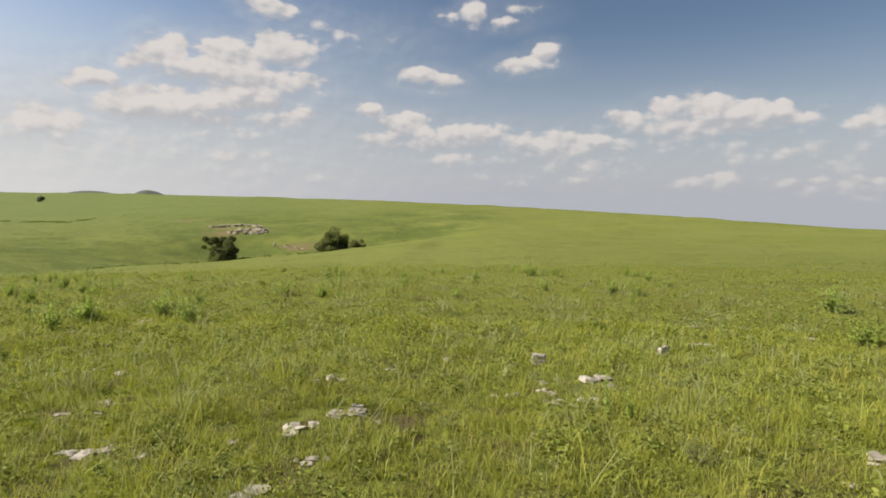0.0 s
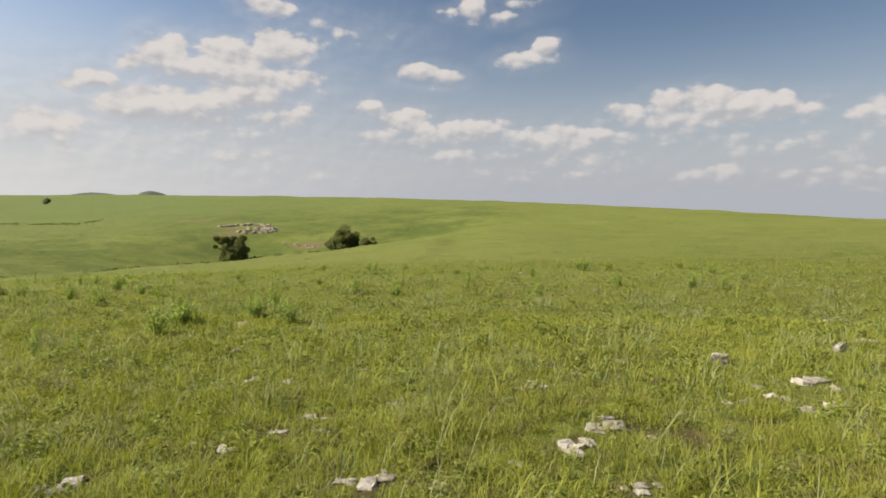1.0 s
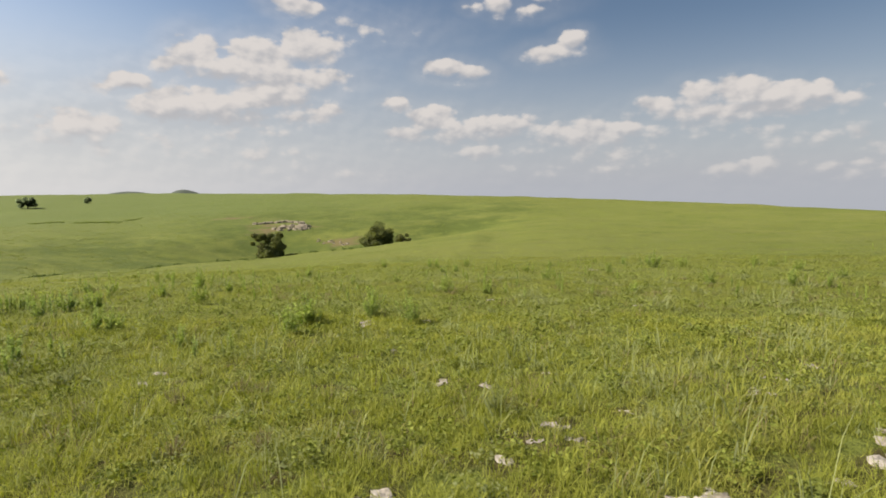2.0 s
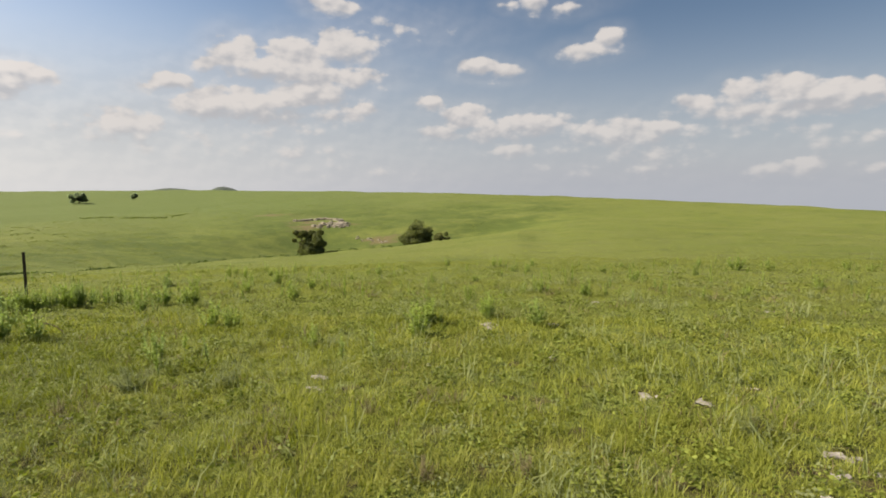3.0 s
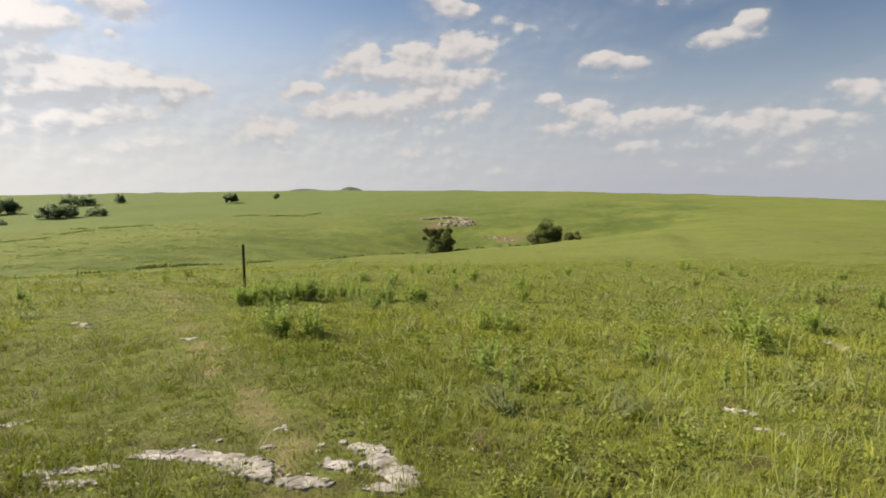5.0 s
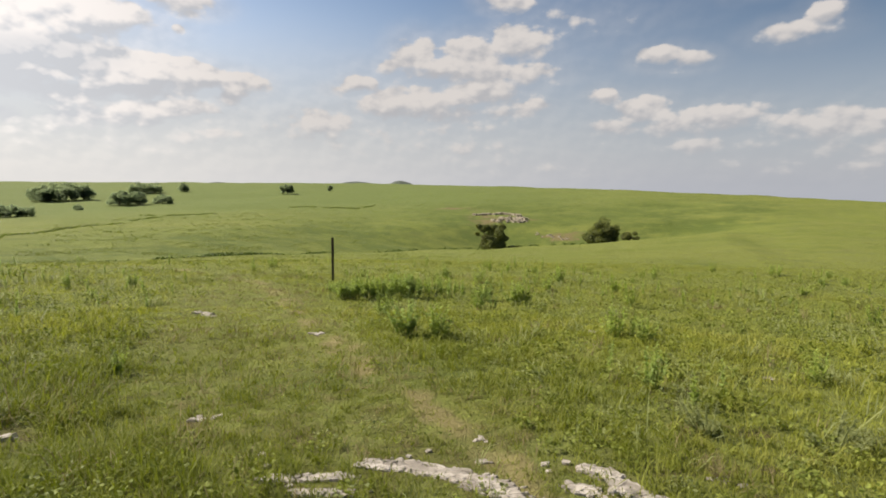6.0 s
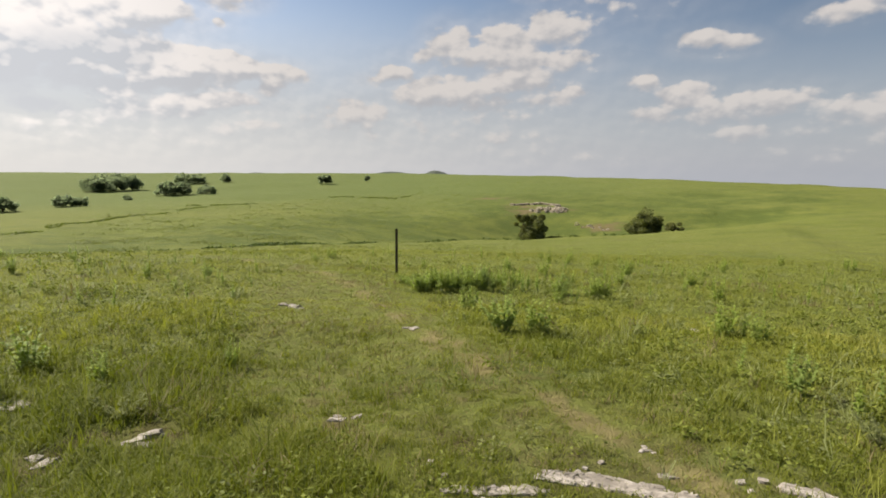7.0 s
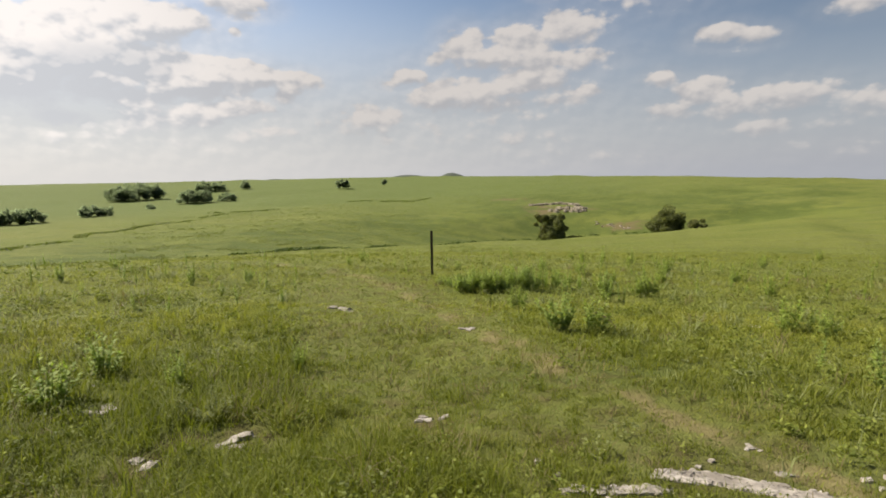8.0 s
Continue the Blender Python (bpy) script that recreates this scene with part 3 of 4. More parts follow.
def build_ground():
    rings = np.concatenate([[0.0], np.geomspace(0.35, 4800, 280)])
    n = 480
    a = np.linspace(0, math.tau, n, endpoint=False)
    R, A = np.meshgrid(rings[1:], a, indexing="ij")
    x = np.concatenate([[HUB[0]], (HUB[0] + R * np.sin(A)).ravel()])
    y = np.concatenate([[HUB[1]], (HUB[1] + R * np.cos(A)).ravel()])
    z = height(x, y)
    i = np.arange(n)
    j = (i + 1) % n
    tris = np.stack([np.zeros(n, int), 1 + j, 1 + i], 1).ravel()
    k = np.arange(len(rings) - 2)[:, None] * n + 1
    quads = np.stack([k + i, k + j, k + n + j, k + n + i], -1).reshape(-1)
    sizes = np.concatenate([np.full(n, 3), np.full(len(quads) // 4, 4)])
    me = mesh_of("ground", np.stack([x, y, z], 1), np.concatenate([tris, quads]), sizes, GROUND, True)
    dry = np.zeros_like(x)
    for cx, cy, w, h in DRY_SPOTS:
        dry = np.maximum(dry, np.exp(-((x - cx) / w) ** 2 - ((y - cy) / h) ** 2))
    r = np.hypot(x - HUB[0], y - HUB[1])
    az = np.degrees(np.arctan2(x - HUB[0], y - HUB[1]))
    floor_r = by_bearing(VALLEY_R, az)
    lush = smooth(floor_r * 0.95, floor_r * 1.02, r) * (1 - smooth(floor_r * 1.3, floor_r * 2.4, r)) * (0.6 + 0.3 * waves(x, y, 34.0, 21) + 0.3 * waves(x, y, 11.0, 22)) * (1 - smooth(2, 14, az))
    walked = off_line(x, y, [(0.5, 0.4), (-12.0, 1.0)])
    soil = 0.55 * (1 - smooth(3, 9, walked)) + 0.25 * waves(x, y, 1.1, 17) * (1 - smooth(8, 20, walked))
    soil = np.maximum(soil, np.maximum(0.95 * open_at(x, y), 0.45 * trodden_at(x, y)))
    for cx, cy, _w, _k in STONES_EAST + STONES_MID + STONES_WEST:
        soil = np.maximum(soil, 0.8 * np.exp(-((x - cx) ** 2 + (y - cy) ** 2) / 0.06))
    # flat spots: real bare soil, and hollow shade put into the soil colour
    for cx, cy, w in SOIL_SHADE_SPOTS:
        soil = np.maximum(soil, 1.1 * np.exp(-((x - cx) ** 2 + (y - cy) ** 2) / (w * w)))
    for cx, cy, w, _d, _t in SLABS:
        soil = np.maximum(soil, 0.8 * np.exp(-((x - cx) ** 2 + (y - cy) ** 2) / (0.2 * w * w + 0.012)))
    # grows with distance on the left: greener slope and painted haze together
    fresh = smooth(130, 260, r) * (1 - smooth(-30, 10, az))
    for key, value in (("dry", dry), ("fresh", fresh), ("lush", np.clip(lush, 0, 1)), ("worn", np.maximum(worn_at(x, y), 0.3 * trodden_at(x, y))), ("soil", np.clip(soil, 0, 1))):
        me.attributes.new(key, "FLOAT", "POINT").data.foreach_set("value", value.astype(np.float32))
    return tagged(new("ground", me), "rolling green prairie ground with a trodden track", "ground", kind="structure")


build_ground()

# ---- trees ----
def build_tree(x, y, tall, wide, seed, label, leaves=2600, leaf=0.42, clumps=26, low=0.12, category="tree", group="", leaf_mat=None, lumps=()):
    """A tree or large bush: tapered trunk with limbs, and a crown of many small leaf pieces in uneven clumps."""
    rng = np.random.RandomState(seed)
    root = new("tree" if category == "tree" else "shrub")
    root.location = (x, y, ground_at(x, y) - 0.05)
    tagged(root, label, category, group)
    # clumps fill an uneven dome
    cs, rad = [], []
    for k in range(clumps):
        a, d, hgt = rng.uniform(0, math.tau), math.sqrt(rng.uniform()), rng.uniform()
        top = math.sqrt(max(0.0, 1 - (d * 0.92) ** 2))
        zz = low + (1 - low) * (0.12 + 0.74 * hgt) * (0.22 + 0.78 * top)
        cs.append((0.40 * wide * d * math.cos(a), 0.40 * wide * d * math.sin(a), tall * zz))
        rad.append(rng.uniform(0.13, 0.21) * (0.3 * wide + 0.7 * tall))
    for u, zz, r in lumps:  # an uneven crown of its own: sideways, up, size, as shares of its height
        d = rng.uniform(-0.2, 0.2) * wide
        cs.append((0.93 * u * wide - 0.37 * d, 0.37 * u * wide + 0.93 * d, tall * zz))
        rad.append(r * tall)
    cs, rad = np.array(cs), np.array(rad)
    clumps = len(cs)
    bm = bmesh.new()

    def limb(p, q, r1, r2, sides=7):
        p, q = Vector(p), Vector(q)
        rot = (q - p).to_track_quat("Z", "Y").to_matrix().to_4x4()
        bmesh.ops.create_cone(bm, segments=sides, radius1=r1, radius2=r2, depth=(q - p).length, cap_ends=True,
                              matrix=Matrix.Translation((p + q) / 2) @ rot)

    fork = (rng.uniform(-0.2, 0.2), rng.uniform(-0.2, 0.2), tall * 0.28)
    girth = 0.035 * tall + 0.05
    limb((0, 0, -0.3), fork, girth, girth * 0.75, 9)
    for k in rng.permutation(clumps)[:9]:
        midp = [fork[i] * 0.5 + cs[k][i] * 0.5 + rng.uniform(-0.2, 0.2) for i in range(3)]
        limb(fork, midp, girth * 0.5, girth * 0.3)
        limb(midp, cs[k], girth * 0.3, girth * 0.1)
    part("trunk", bm, BARK, root, "dark rough bark trunk and limbs")
    which = rng.randint(0, clumps, leaves)
    way = rng.normal(size=(leaves, 3))
    way /= np.linalg.norm(way, axis=1)[:, None]
    c = cs[which] + way * (rad[which] * rng.uniform(0.35, 1.0, leaves) ** 0.6)[:, None] * [1, 1, 0.8]
    c[:, 2] = np.maximum(c[:, 2], 0.06 * tall)
    me = leaf_cards("crown", c, leaf * rng.uniform(0.6, 1.4, leaves), rng, leaf_mat or TREE_LEAF, way)
    ob = new("crown", me)
    ob.parent = root
    tagged(ob, "dense dark green leaves")
    return root


def leaf_cards(name, centres, sizes, rng, mat, out=None):
    """Small pointed leaf pieces, each a folded pair of triangles turned its own way."""
    n = len(centres)
    u = rng.normal(size=(n, 3))
    if out is not None:
        u -= 0.7 * (u * out).sum(1)[:, None] * out
    u /= np.linalg.norm(u, axis=1)[:, None]
    w = rng.normal(size=(n, 3))
    v = np.cross(u, w)
    v /= np.linalg.norm(v, axis=1)[:, None]
    nrm = np.cross(u, v)
    s = np.asarray(sizes)[:, None]
    a = centres - u * s * 0.5
    b = centres + v * s * 0.32 + nrm * s * 0.10
    c = centres + u * s * 0.5
    d = centres - v * s * 0.32 + nrm * s * 0.10
    verts = np.stack([a, b, c, d], 1).reshape(-1, 3)
    base = np.arange(n)[:, None] * 4
    loops = (base + np.array([0, 1, 2, 0, 2, 3])).ravel()
    return mesh_of(name, verts, loops, np.full(2 * n, 3), mat)


def at_bearing(az, r):
    return HUB[0] + r * math.sin(radians(az)), HUB[1] + r * math.cos(radians(az))


build_tree(-52.0, 127.5, 7.4, 8.4, 1, "dark green leafy tree standing in the grassy draw", leaves=13000, leaf=0.36, clumps=9,
           lumps=((0.06, 0.80, 0.13), (-0.14, 0.80, 0.12), (-0.38, 0.86, 0.10), (-0.26, 0.76, 0.17), (-0.02, 0.72, 0.19), (0.28, 0.80, 0.15), (0.20, 0.68, 0.17), (0.05, 0.52, 0.22), (0.34, 0.46, 0.15), (-0.16, 0.48, 0.18),
                  (0.14, 0.28, 0.20), (-0.10, 0.24, 0.15), (0.28, 0.20, 0.14), (-0.42, 0.60, 0.08), (0.0, 0.40, 0.2), (-0.18, 0.14, 0.12)))
build_tree(-26.8, 134.0, 6.6, 10.0, 2, "broad rounded dark green tree on the valley side", leaves=14000, leaf=0.34, clumps=44, low=0.04)
build_tree(-20.4, 131.0, 3.1, 4.6, 3, "small round green bush beside a broad tree", leaves=4200, leaf=0.28, clumps=20, low=0.03, category="bush")
build_tree(-46.5, 128.0, 1.6, 3.8, 4, "low green scrub beside the leafy tree", leaves=900, leaf=0.32, clumps=14, low=0.02, category="bush")
# the far trees carry their haze in the leaf colour
build_tree(*at_bearing(-39.7, 335), 6.2, 9.0, 5, "lone dark tree on the far grassy slope", leaves=2600, leaf=0.8, clumps=18, leaf_mat=HAZED_LEAF)
build_tree(*at_bearing(-35.5, 370), 4.6, 4.2, 6, "small pale green tree on the far slope", leaves=1200, leaf=0.55, clumps=18, low=0.05, leaf_mat=HAZED_LEAF)
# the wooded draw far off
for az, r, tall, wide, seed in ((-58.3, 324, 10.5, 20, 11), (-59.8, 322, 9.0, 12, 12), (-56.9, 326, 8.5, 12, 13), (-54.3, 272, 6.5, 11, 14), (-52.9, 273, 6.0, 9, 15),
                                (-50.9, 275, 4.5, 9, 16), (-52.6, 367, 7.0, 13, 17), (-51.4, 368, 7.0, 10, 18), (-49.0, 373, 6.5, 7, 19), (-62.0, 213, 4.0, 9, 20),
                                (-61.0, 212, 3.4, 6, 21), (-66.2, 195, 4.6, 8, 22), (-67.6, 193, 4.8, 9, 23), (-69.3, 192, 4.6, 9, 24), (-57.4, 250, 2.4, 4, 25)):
    build_tree(*at_bearing(az, r), tall, wide, seed, "rounded dark green tree in a far wooded draw", leaves=int(40 * tall * wide), leaf=0.65, clumps=40, low=0.03, group="trees of the far draw", leaf_mat=HAZED_LEAF)


# ---- the stone ledge on the far slope ----
def build_stone(name, x, y, wide, deep, tall, turn, seed, label, group="", sunk=0.3, rough=0.22, category="rock", mat=None):
    """A weathered limestone piece: a block with broken, worn edges."""
    rng = random.Random(seed)
    bm = bmesh.new()
    bmesh.ops.create_cube(bm, size=1.0)
    bmesh.ops.subdivide_edges(bm, edges=bm.edges[:], cuts=3, use_grid_fill=True)
    off = Vector((rng.uniform(-50, 50), rng.uniform(-50, 50), rng.uniform(-50, 50)))
    for v in bm.verts:
        c = v.co.copy()
        round_off = c.normalized() * 0.62
        c = c.lerp(round_off, 0.38)
        c += noise.noise_vector(c * 1.7 + off) * rough + noise.noise_vector(c * 4.5 + off) * rough * 0.35
        v.co = (c.x * wide, c.y * deep, c.z * tall)
    me = bpy.data.meshes.new(name)
    bm.to_mesh(me)
    bm.free()
    me.materials.append(mat or STONE)
    for f in me.polygons:
        f.use_smooth = False
    ob = new(name, me)
    ob.matrix_world = pose(x, y, ground_at(x, y) + tall * (0.5 - sunk), 0, 0, turn)
    return tagged(ob, label, category, group)


rng = random.Random(31)
for k in range(26):  # the upper rim, a bowed row of blocks
    t = k / 25
    build_stone("limestone_block", -72.5 + 14.5 * t + rng.uniform(-0.3, 0.3), 172.0 + 6.0 * math.sin(math.pi * t * 0.9) + rng.uniform(-0.5, 0.5), rng.uniform(1.0, 2.0), 0.9,
                rng.uniform(0.5, 0.9), rng.uniform(-15, 15), 400 + k, "pale weathered limestone block on the grassy slope", "stones of the ledge", 0.25, mat=LEDGE_STONE)
for k in range(64):  # tumbled pieces below it
    u, v = rng.uniform(0, 1), rng.uniform(0, 1)
    build_stone("limestone_block", -63.0 + 10.5 * u, 160.0 + 11.0 * v - 2.0 * (1 - u), rng.uniform(0.5, 1.6), rng.uniform(0.5, 0.9), rng.uniform(0.4, 0.8),
                rng.uniform(0, 180), 500 + k, "pale tumbled limestone piece on the grassy slope", "stones of the ledge", 0.3, mat=LEDGE_STONE)


for k in range(16):  # loose pieces on the bare patch by the broad tree
    u, v = rng.uniform(0, 1), rng.uniform(-1, 1)
    build_stone("limestone_block", -47.0 + 12.0 * u, 150.0 - 6.0 * u + 1.8 * v, rng.uniform(0.4, 1.0), rng.uniform(0.4, 0.7), rng.uniform(0.22, 0.42),
                rng.uniform(0, 180), 560 + k, "small pale limestone piece on a dry patch", "stones of the dry patch", 0.4, mat=LEDGE_STONE)


# ---- far hills on the skyline ----
def build_far_hill(az, r, half, top, seed, label):
    """A low wooded rise beyond the skyline."""
    n, m = 60, 16
    u, v = np.meshgrid(np.linspace(-1, 1, n), np.linspace(-1, 1, m), indexing="ij")
    wide = r * math.tan(radians(half))
    shape = np.clip(1 - np.abs(u) ** 1.5, 0, 1) * np.clip(1 - v * v, 0, 1)
    shape *= 1 + 0.10 * waves(u, v * 0.2, 1.2, seed)
    base = EYE + r * math.tan(radians(-0.6))
    z = base + shape * (r * math.tan(radians(top)) + EYE - base)
    cx, cy = at_bearing(az, r)
    ca, sa = math.cos(radians(az)), math.sin(radians(az))
    x, y = u * wide * ca + v * 60 * sa, -u * wide * sa + v * 60 * ca
    k = (np.arange(n - 1)[:, None] * m + np.arange(m - 1)).ravel()
    quads = np.stack([k, k + m, k + m + 1, k + 1], 1)
    me = mesh_of("far_hill", np.stack([x, y, z - base], -1).reshape(-1, 3), quads.ravel(), np.full(len(quads), 4), FAR_WOOD, True)
    ob = new("far_hill", me)
    ob.location = (cx, cy, base)
    return tagged(ob, label, "hill", kind="structure")


build_far_hill(-32.6, 1500, 4.0, 0.50, 71, "low grey-green wooded rise on the far skyline")
build_far_hill(-28.0, 1500, 2.3, 0.52, 72, "low grey-green wooded hump on the far skyline")
build_far_hill(-46.0, 1600, 4.5, 0.42, 73, "low grey-green wooded rise on the far skyline")


# ---- stones and slabs in the grass ----
for k, (x, y, wide, form) in enumerate(STONES_EAST + STONES_MID + STONES_WEST):
    upright = form == 2
    pieces = random.Random(700 + k)
    for i in range(0 if upright else 2 + (k % 2)):  # broken pieces lying round it
        a, d, w = pieces.uniform(0, math.tau), wide * pieces.uniform(0.5, 0.9), wide * pieces.uniform(0.22, 0.5)
        build_stone("stone_chip", x + d * math.cos(a), y + 0.7 * d * math.sin(a), w, w * pieces.uniform(0.5, 0.8), w * 0.35, pieces.uniform(0, 180), 1000 + 4 * k + i,
                    "flat broken limestone piece among the grass", "broken pieces in the meadow", 0.5, 0.3)
    build_stone("limestone_rock", x, y, wide * (0.75 if upright else 0.6), wide * (0.42 if upright else 0.42), wide * (0.72 if upright else 0.30), (k * 47) % 180, 100 + k,
                "white upright limestone stone in the grass" if upright else "pale limestone rock half sunk in the grass", "rocks in the meadow", 0.22 if upright else 0.72, 0.3)


def build_slab(x, y, wide, deep, turn, seed):
    """A flat ledge of limestone: uneven top, ragged outline, its edges dipping under the soil."""
    nx, ny = 40, 26
    rng = np.random.RandomState(seed)
    ox, oy = rng.uniform(-40, 40, 2)
    u, v = np.meshgrid(np.linspace(-1, 1, nx), np.linspace(-1, 1, ny), indexing="ij")
    px, py = u * wide * 0.56, v * deep * 0.6
    ca, sa = math.cos(radians(turn)), math.sin(radians(turn))
    gx, gy = x + px * ca - py * sa, y + px * sa + py * ca
    rag = 0.30 * waves(gx + ox, gy + oy, 0.26, seed) + 0.24 * waves(gx + ox, gy + oy, 0.11, seed + 1) + 0.14 * waves(gx + ox, gy + oy, 0.05, seed + 5)
    edge = 1 - np.sqrt(u * u + v * v) + rag
    top = np.clip(edge / 0.14, -1.6, 1.0) * 0.014 + 0.004 * waves(gx, gy, 0.2, 900) + 0.001 * waves(gx, gy, 0.06, 901)
    top -= 0.005 * smooth(0.6, 1.0, waves(gx, gy, 0.11, 902)) + 0.005 * (np.abs(waves(gx, gy, 0.34, 903)) < 0.04)
    z = height(gx, gy) + top
    z0 = ground_at(x, y)
    upper = np.stack([gx - x, gy - y, z - z0], -1).reshape(-1, 3)
    lower = upper - [0, 0, 0.14]
    k = (np.arange(nx - 1)[:, None] * ny + np.arange(ny - 1)).ravel()
    n = nx * ny
    up = np.stack([k, k + ny, k + ny + 1, k + 1], 1)
    down = up[:, ::-1] + n
    rim = [i * ny for i in range(nx)] + [(nx - 1) * ny + j for j in range(1, ny)] + [i * ny + ny - 1 for i in range(nx - 2, -1, -1)] + [j for j in range(ny - 2, 0, -1)]
    rim = np.array(rim)
    nxt = np.roll(rim, -1)
    sides = np.stack([rim, rim + n, nxt + n, nxt], 1)
    faces = np.concatenate([up, down, sides])
    me = mesh_of("limestone_slab", np.concatenate([upper, lower]), faces.ravel(), np.full(len(faces), 4), STONE)
    ob = new("limestone_slab", me)
    ob.location = (x, y, z0)
    return tagged(ob, "flat cracked limestone slab bared beside the track", "slab", "bared slabs by the track")


for k, (x, y, wide, deep, turn) in enumerate(SLABS):
    build_slab(x, y, wide, deep, turn, 200 + 5 * k)
rng = random.Random(77)
for k in range(18):  # crumbs round the slabs
    s = SLABS[rng.randrange(len(SLABS))]
    w = rng.uniform(0.025, 0.06)
    build_stone("stone_chip", s[0] + rng.uniform(-0.45, 0.45), s[1] + rng.uniform(-0.3, 0.3), w, w * 0.8, w * 0.6, rng.uniform(0, 180), 300 + k,
                "small pale limestone chip on bare soil", "chips by the slabs", 0.3, 0.2)


# ---- the fence post ----
def build_post(x, y):
    root = new("fence_post")
    root.location = (x, y, ground_at(x, y))
    root.rotation_euler = (radians(-1.2), radians(0.8), radians(35))
    tagged(root, "weathered dark steel fence post standing in the grass", "post")
    bm = bmesh.new()
    # a T-shaped bar with rolled edges
    outline = [(-0.040, 0.000), (-0.040, 0.008), (-0.006, 0.010), (-0.005, 0.046), (0.005, 0.046), (0.006, 0.010), (0.040, 0.008), (0.040, 0.000)]
    low = [bm.verts.new((a, b - 0.02, -0.35)) for a, b in outline]
    top = [bm.verts.new((a, b - 0.02, 1.44)) for a, b in outline]
    bm.faces.new(top)
    bm.faces.new(low[::-1])
    for i in range(len(outline)):
        j = (i + 1) % len(outline)
        bm.faces.new((low[i], low[j], top[j], top[i]))
    bmesh.ops.recalc_face_normals(bm, faces=bm.faces)
    bmesh.ops.bevel(bm, geom=[e for e in bm.edges if abs(e.verts[0].co.z - e.verts[1].co.z) < 0.01], offset=0.003, segments=1, affect="EDGES")
    bar = part("bar", bm, STEEL, root)
    for k in range(20):  # wire studs on the face
        bm = bmesh.new()
        bmesh.ops.create_cube(bm, size=1.0, matrix=Matrix.Translation((0, -0.026, 0.12 + 0.06 * k)) @ Matrix.Diagonal((0.022, 0.014, 0.012, 1)))
        bmesh.ops.bevel(bm, geom=bm.edges[:], offset=0.002, segments=1, affect="EDGES")
        part("stud", bm, STEEL, bar)
    return root


build_post(-20.45, 16.35)


# ---- weeds ----
def weed_meshes(seed, form):
    """Stems and leaves of one plant about 1 m tall (scaled on placing). s: a single leafy stalk, c: a leafy clump, g: a feathery grey plant."""
    rng = np.random.RandomState(seed)
    mat = {"g": GREY_LEAF, "d": DRY_GRASS}.get(form, WEED)
    stems = {"s": 3, "c": 13, "g": 18, "d": 18}[form]
    spread = {"s": 0.05, "c": 0.40, "g": 0.5, "d": 0.5}[form]
    verts, loops, sizes, leaf = [], [], [], []
    for k in range(stems):
        a = rng.uniform(0, math.tau)
        d = spread * math.sqrt(rng.uniform())
        foot = np.array([0.35 * d * math.cos(a), 0.35 * d * math.sin(a), -0.03])
        tip = np.array([d * math.cos(a) + rng.normal(0, 0.05), d * math.sin(a) + rng.normal(0, 0.05), rng.uniform(0.5, 1.0) * (1 - 0.3 * (d / (spread + 0.01)) ** 2)])
        n0 = len(verts)
        for f, r in ((0, 0.012), (1, 0.004)):
            c = foot + (tip - foot) * f
            for j in range(4):
                verts.append(c + [r * math.cos(j * 1.57), r * math.sin(j * 1.57), 0])
        for j in range(4):
            loops += [n0 + j, n0 + (j + 1) % 4, n0 + 4 + (j + 1) % 4, n0 + 4 + j]
            sizes.append(4)
        count = {"s": 18, "c": 15, "g": 30, "d": 30}[form]
        for j in range(count):
            f = 0.2 + 0.8 * (j + rng.uniform()) / count
            b = rng.uniform(0, math.tau)
            size = {"s": 0.13, "c": 0.15, "g": 0.10, "d": 0.10}[form] * rng.uniform(0.6, 1.2) * (1.2 - 0.6 * f)
            leaf.append((foot + (tip - foot) * f, b, size, rng.uniform(0.0, 1.3)))
    stem = mesh_of("stalk", np.array(verts), loops, sizes, mat)
    # each leaf: a pointed blade, folded along its middle, two lengths long
    V, L = [], []
    for base, b, size, rise in leaf:
        out = np.array([math.cos(b), math.sin(b), 0.0])
        side = np.array([-math.sin(b), math.cos(b), 0.0])
        up = np.array([0, 0, 1.0])
        midp = base + out * size * 0.5 + up * size * rise * 0.5
        tip = base + out * size + up * size * (rise * 0.7 - 0.1)
        wid = size * (0.31 if form in "sc" else 0.14)
        n0 = len(V)
        V += [base, midp + side * wid + up * size * 0.06, tip, midp - side * wid + up * size * 0.06, midp]
        L += [n0, n0 + 4, n0 + 1, n0 + 1, n0 + 4, n0 + 2, n0 + 2, n0 + 4, n0 + 3, n0 + 3, n0 + 4, n0]
    leaves = mesh_of("foliage", np.array(V), L, np.full(len(L) // 3, 3), mat)
    return stem, leaves


WEED_KINDS = {f: [weed_meshes(600 + 20 * i + k, f) for k in range(4)] for i, f in enumerate("scgd")}
WEED_LABELS = {"s": "tall dark green leafy weed stalk in the grass", "c": "leafy green weed clump in the grass", "g": "feathery grey-green prairie plant in the grass", "d": "dry pale sprig of a dead weed in the grass"}
WEED_NAMES = {"s": "weed_stalk", "c": "weed_clump", "g": "prairie_plant", "d": "dry_sprig"}
weed_count = 0


def plant(x, y, tall, wide, form, group="weeds in the meadow"):
    global weed_count
    weed_count += 1
    stem, leaves = WEED_KINDS[form][weed_count % 4]
    root = new(WEED_NAMES[form])
    root.location = (x, y, ground_at(x, y))
    root.rotation_euler = (0, 0, weed_count * 2.4)
    root.scale = (wide, wide, tall)
    tagged(root, WEED_LABELS[form], "plant", group)
    for name, me in (("stalk", stem), ("foliage", leaves)):
        ob = tagged(new(name, me), kind="stuff")
        ob.parent = root


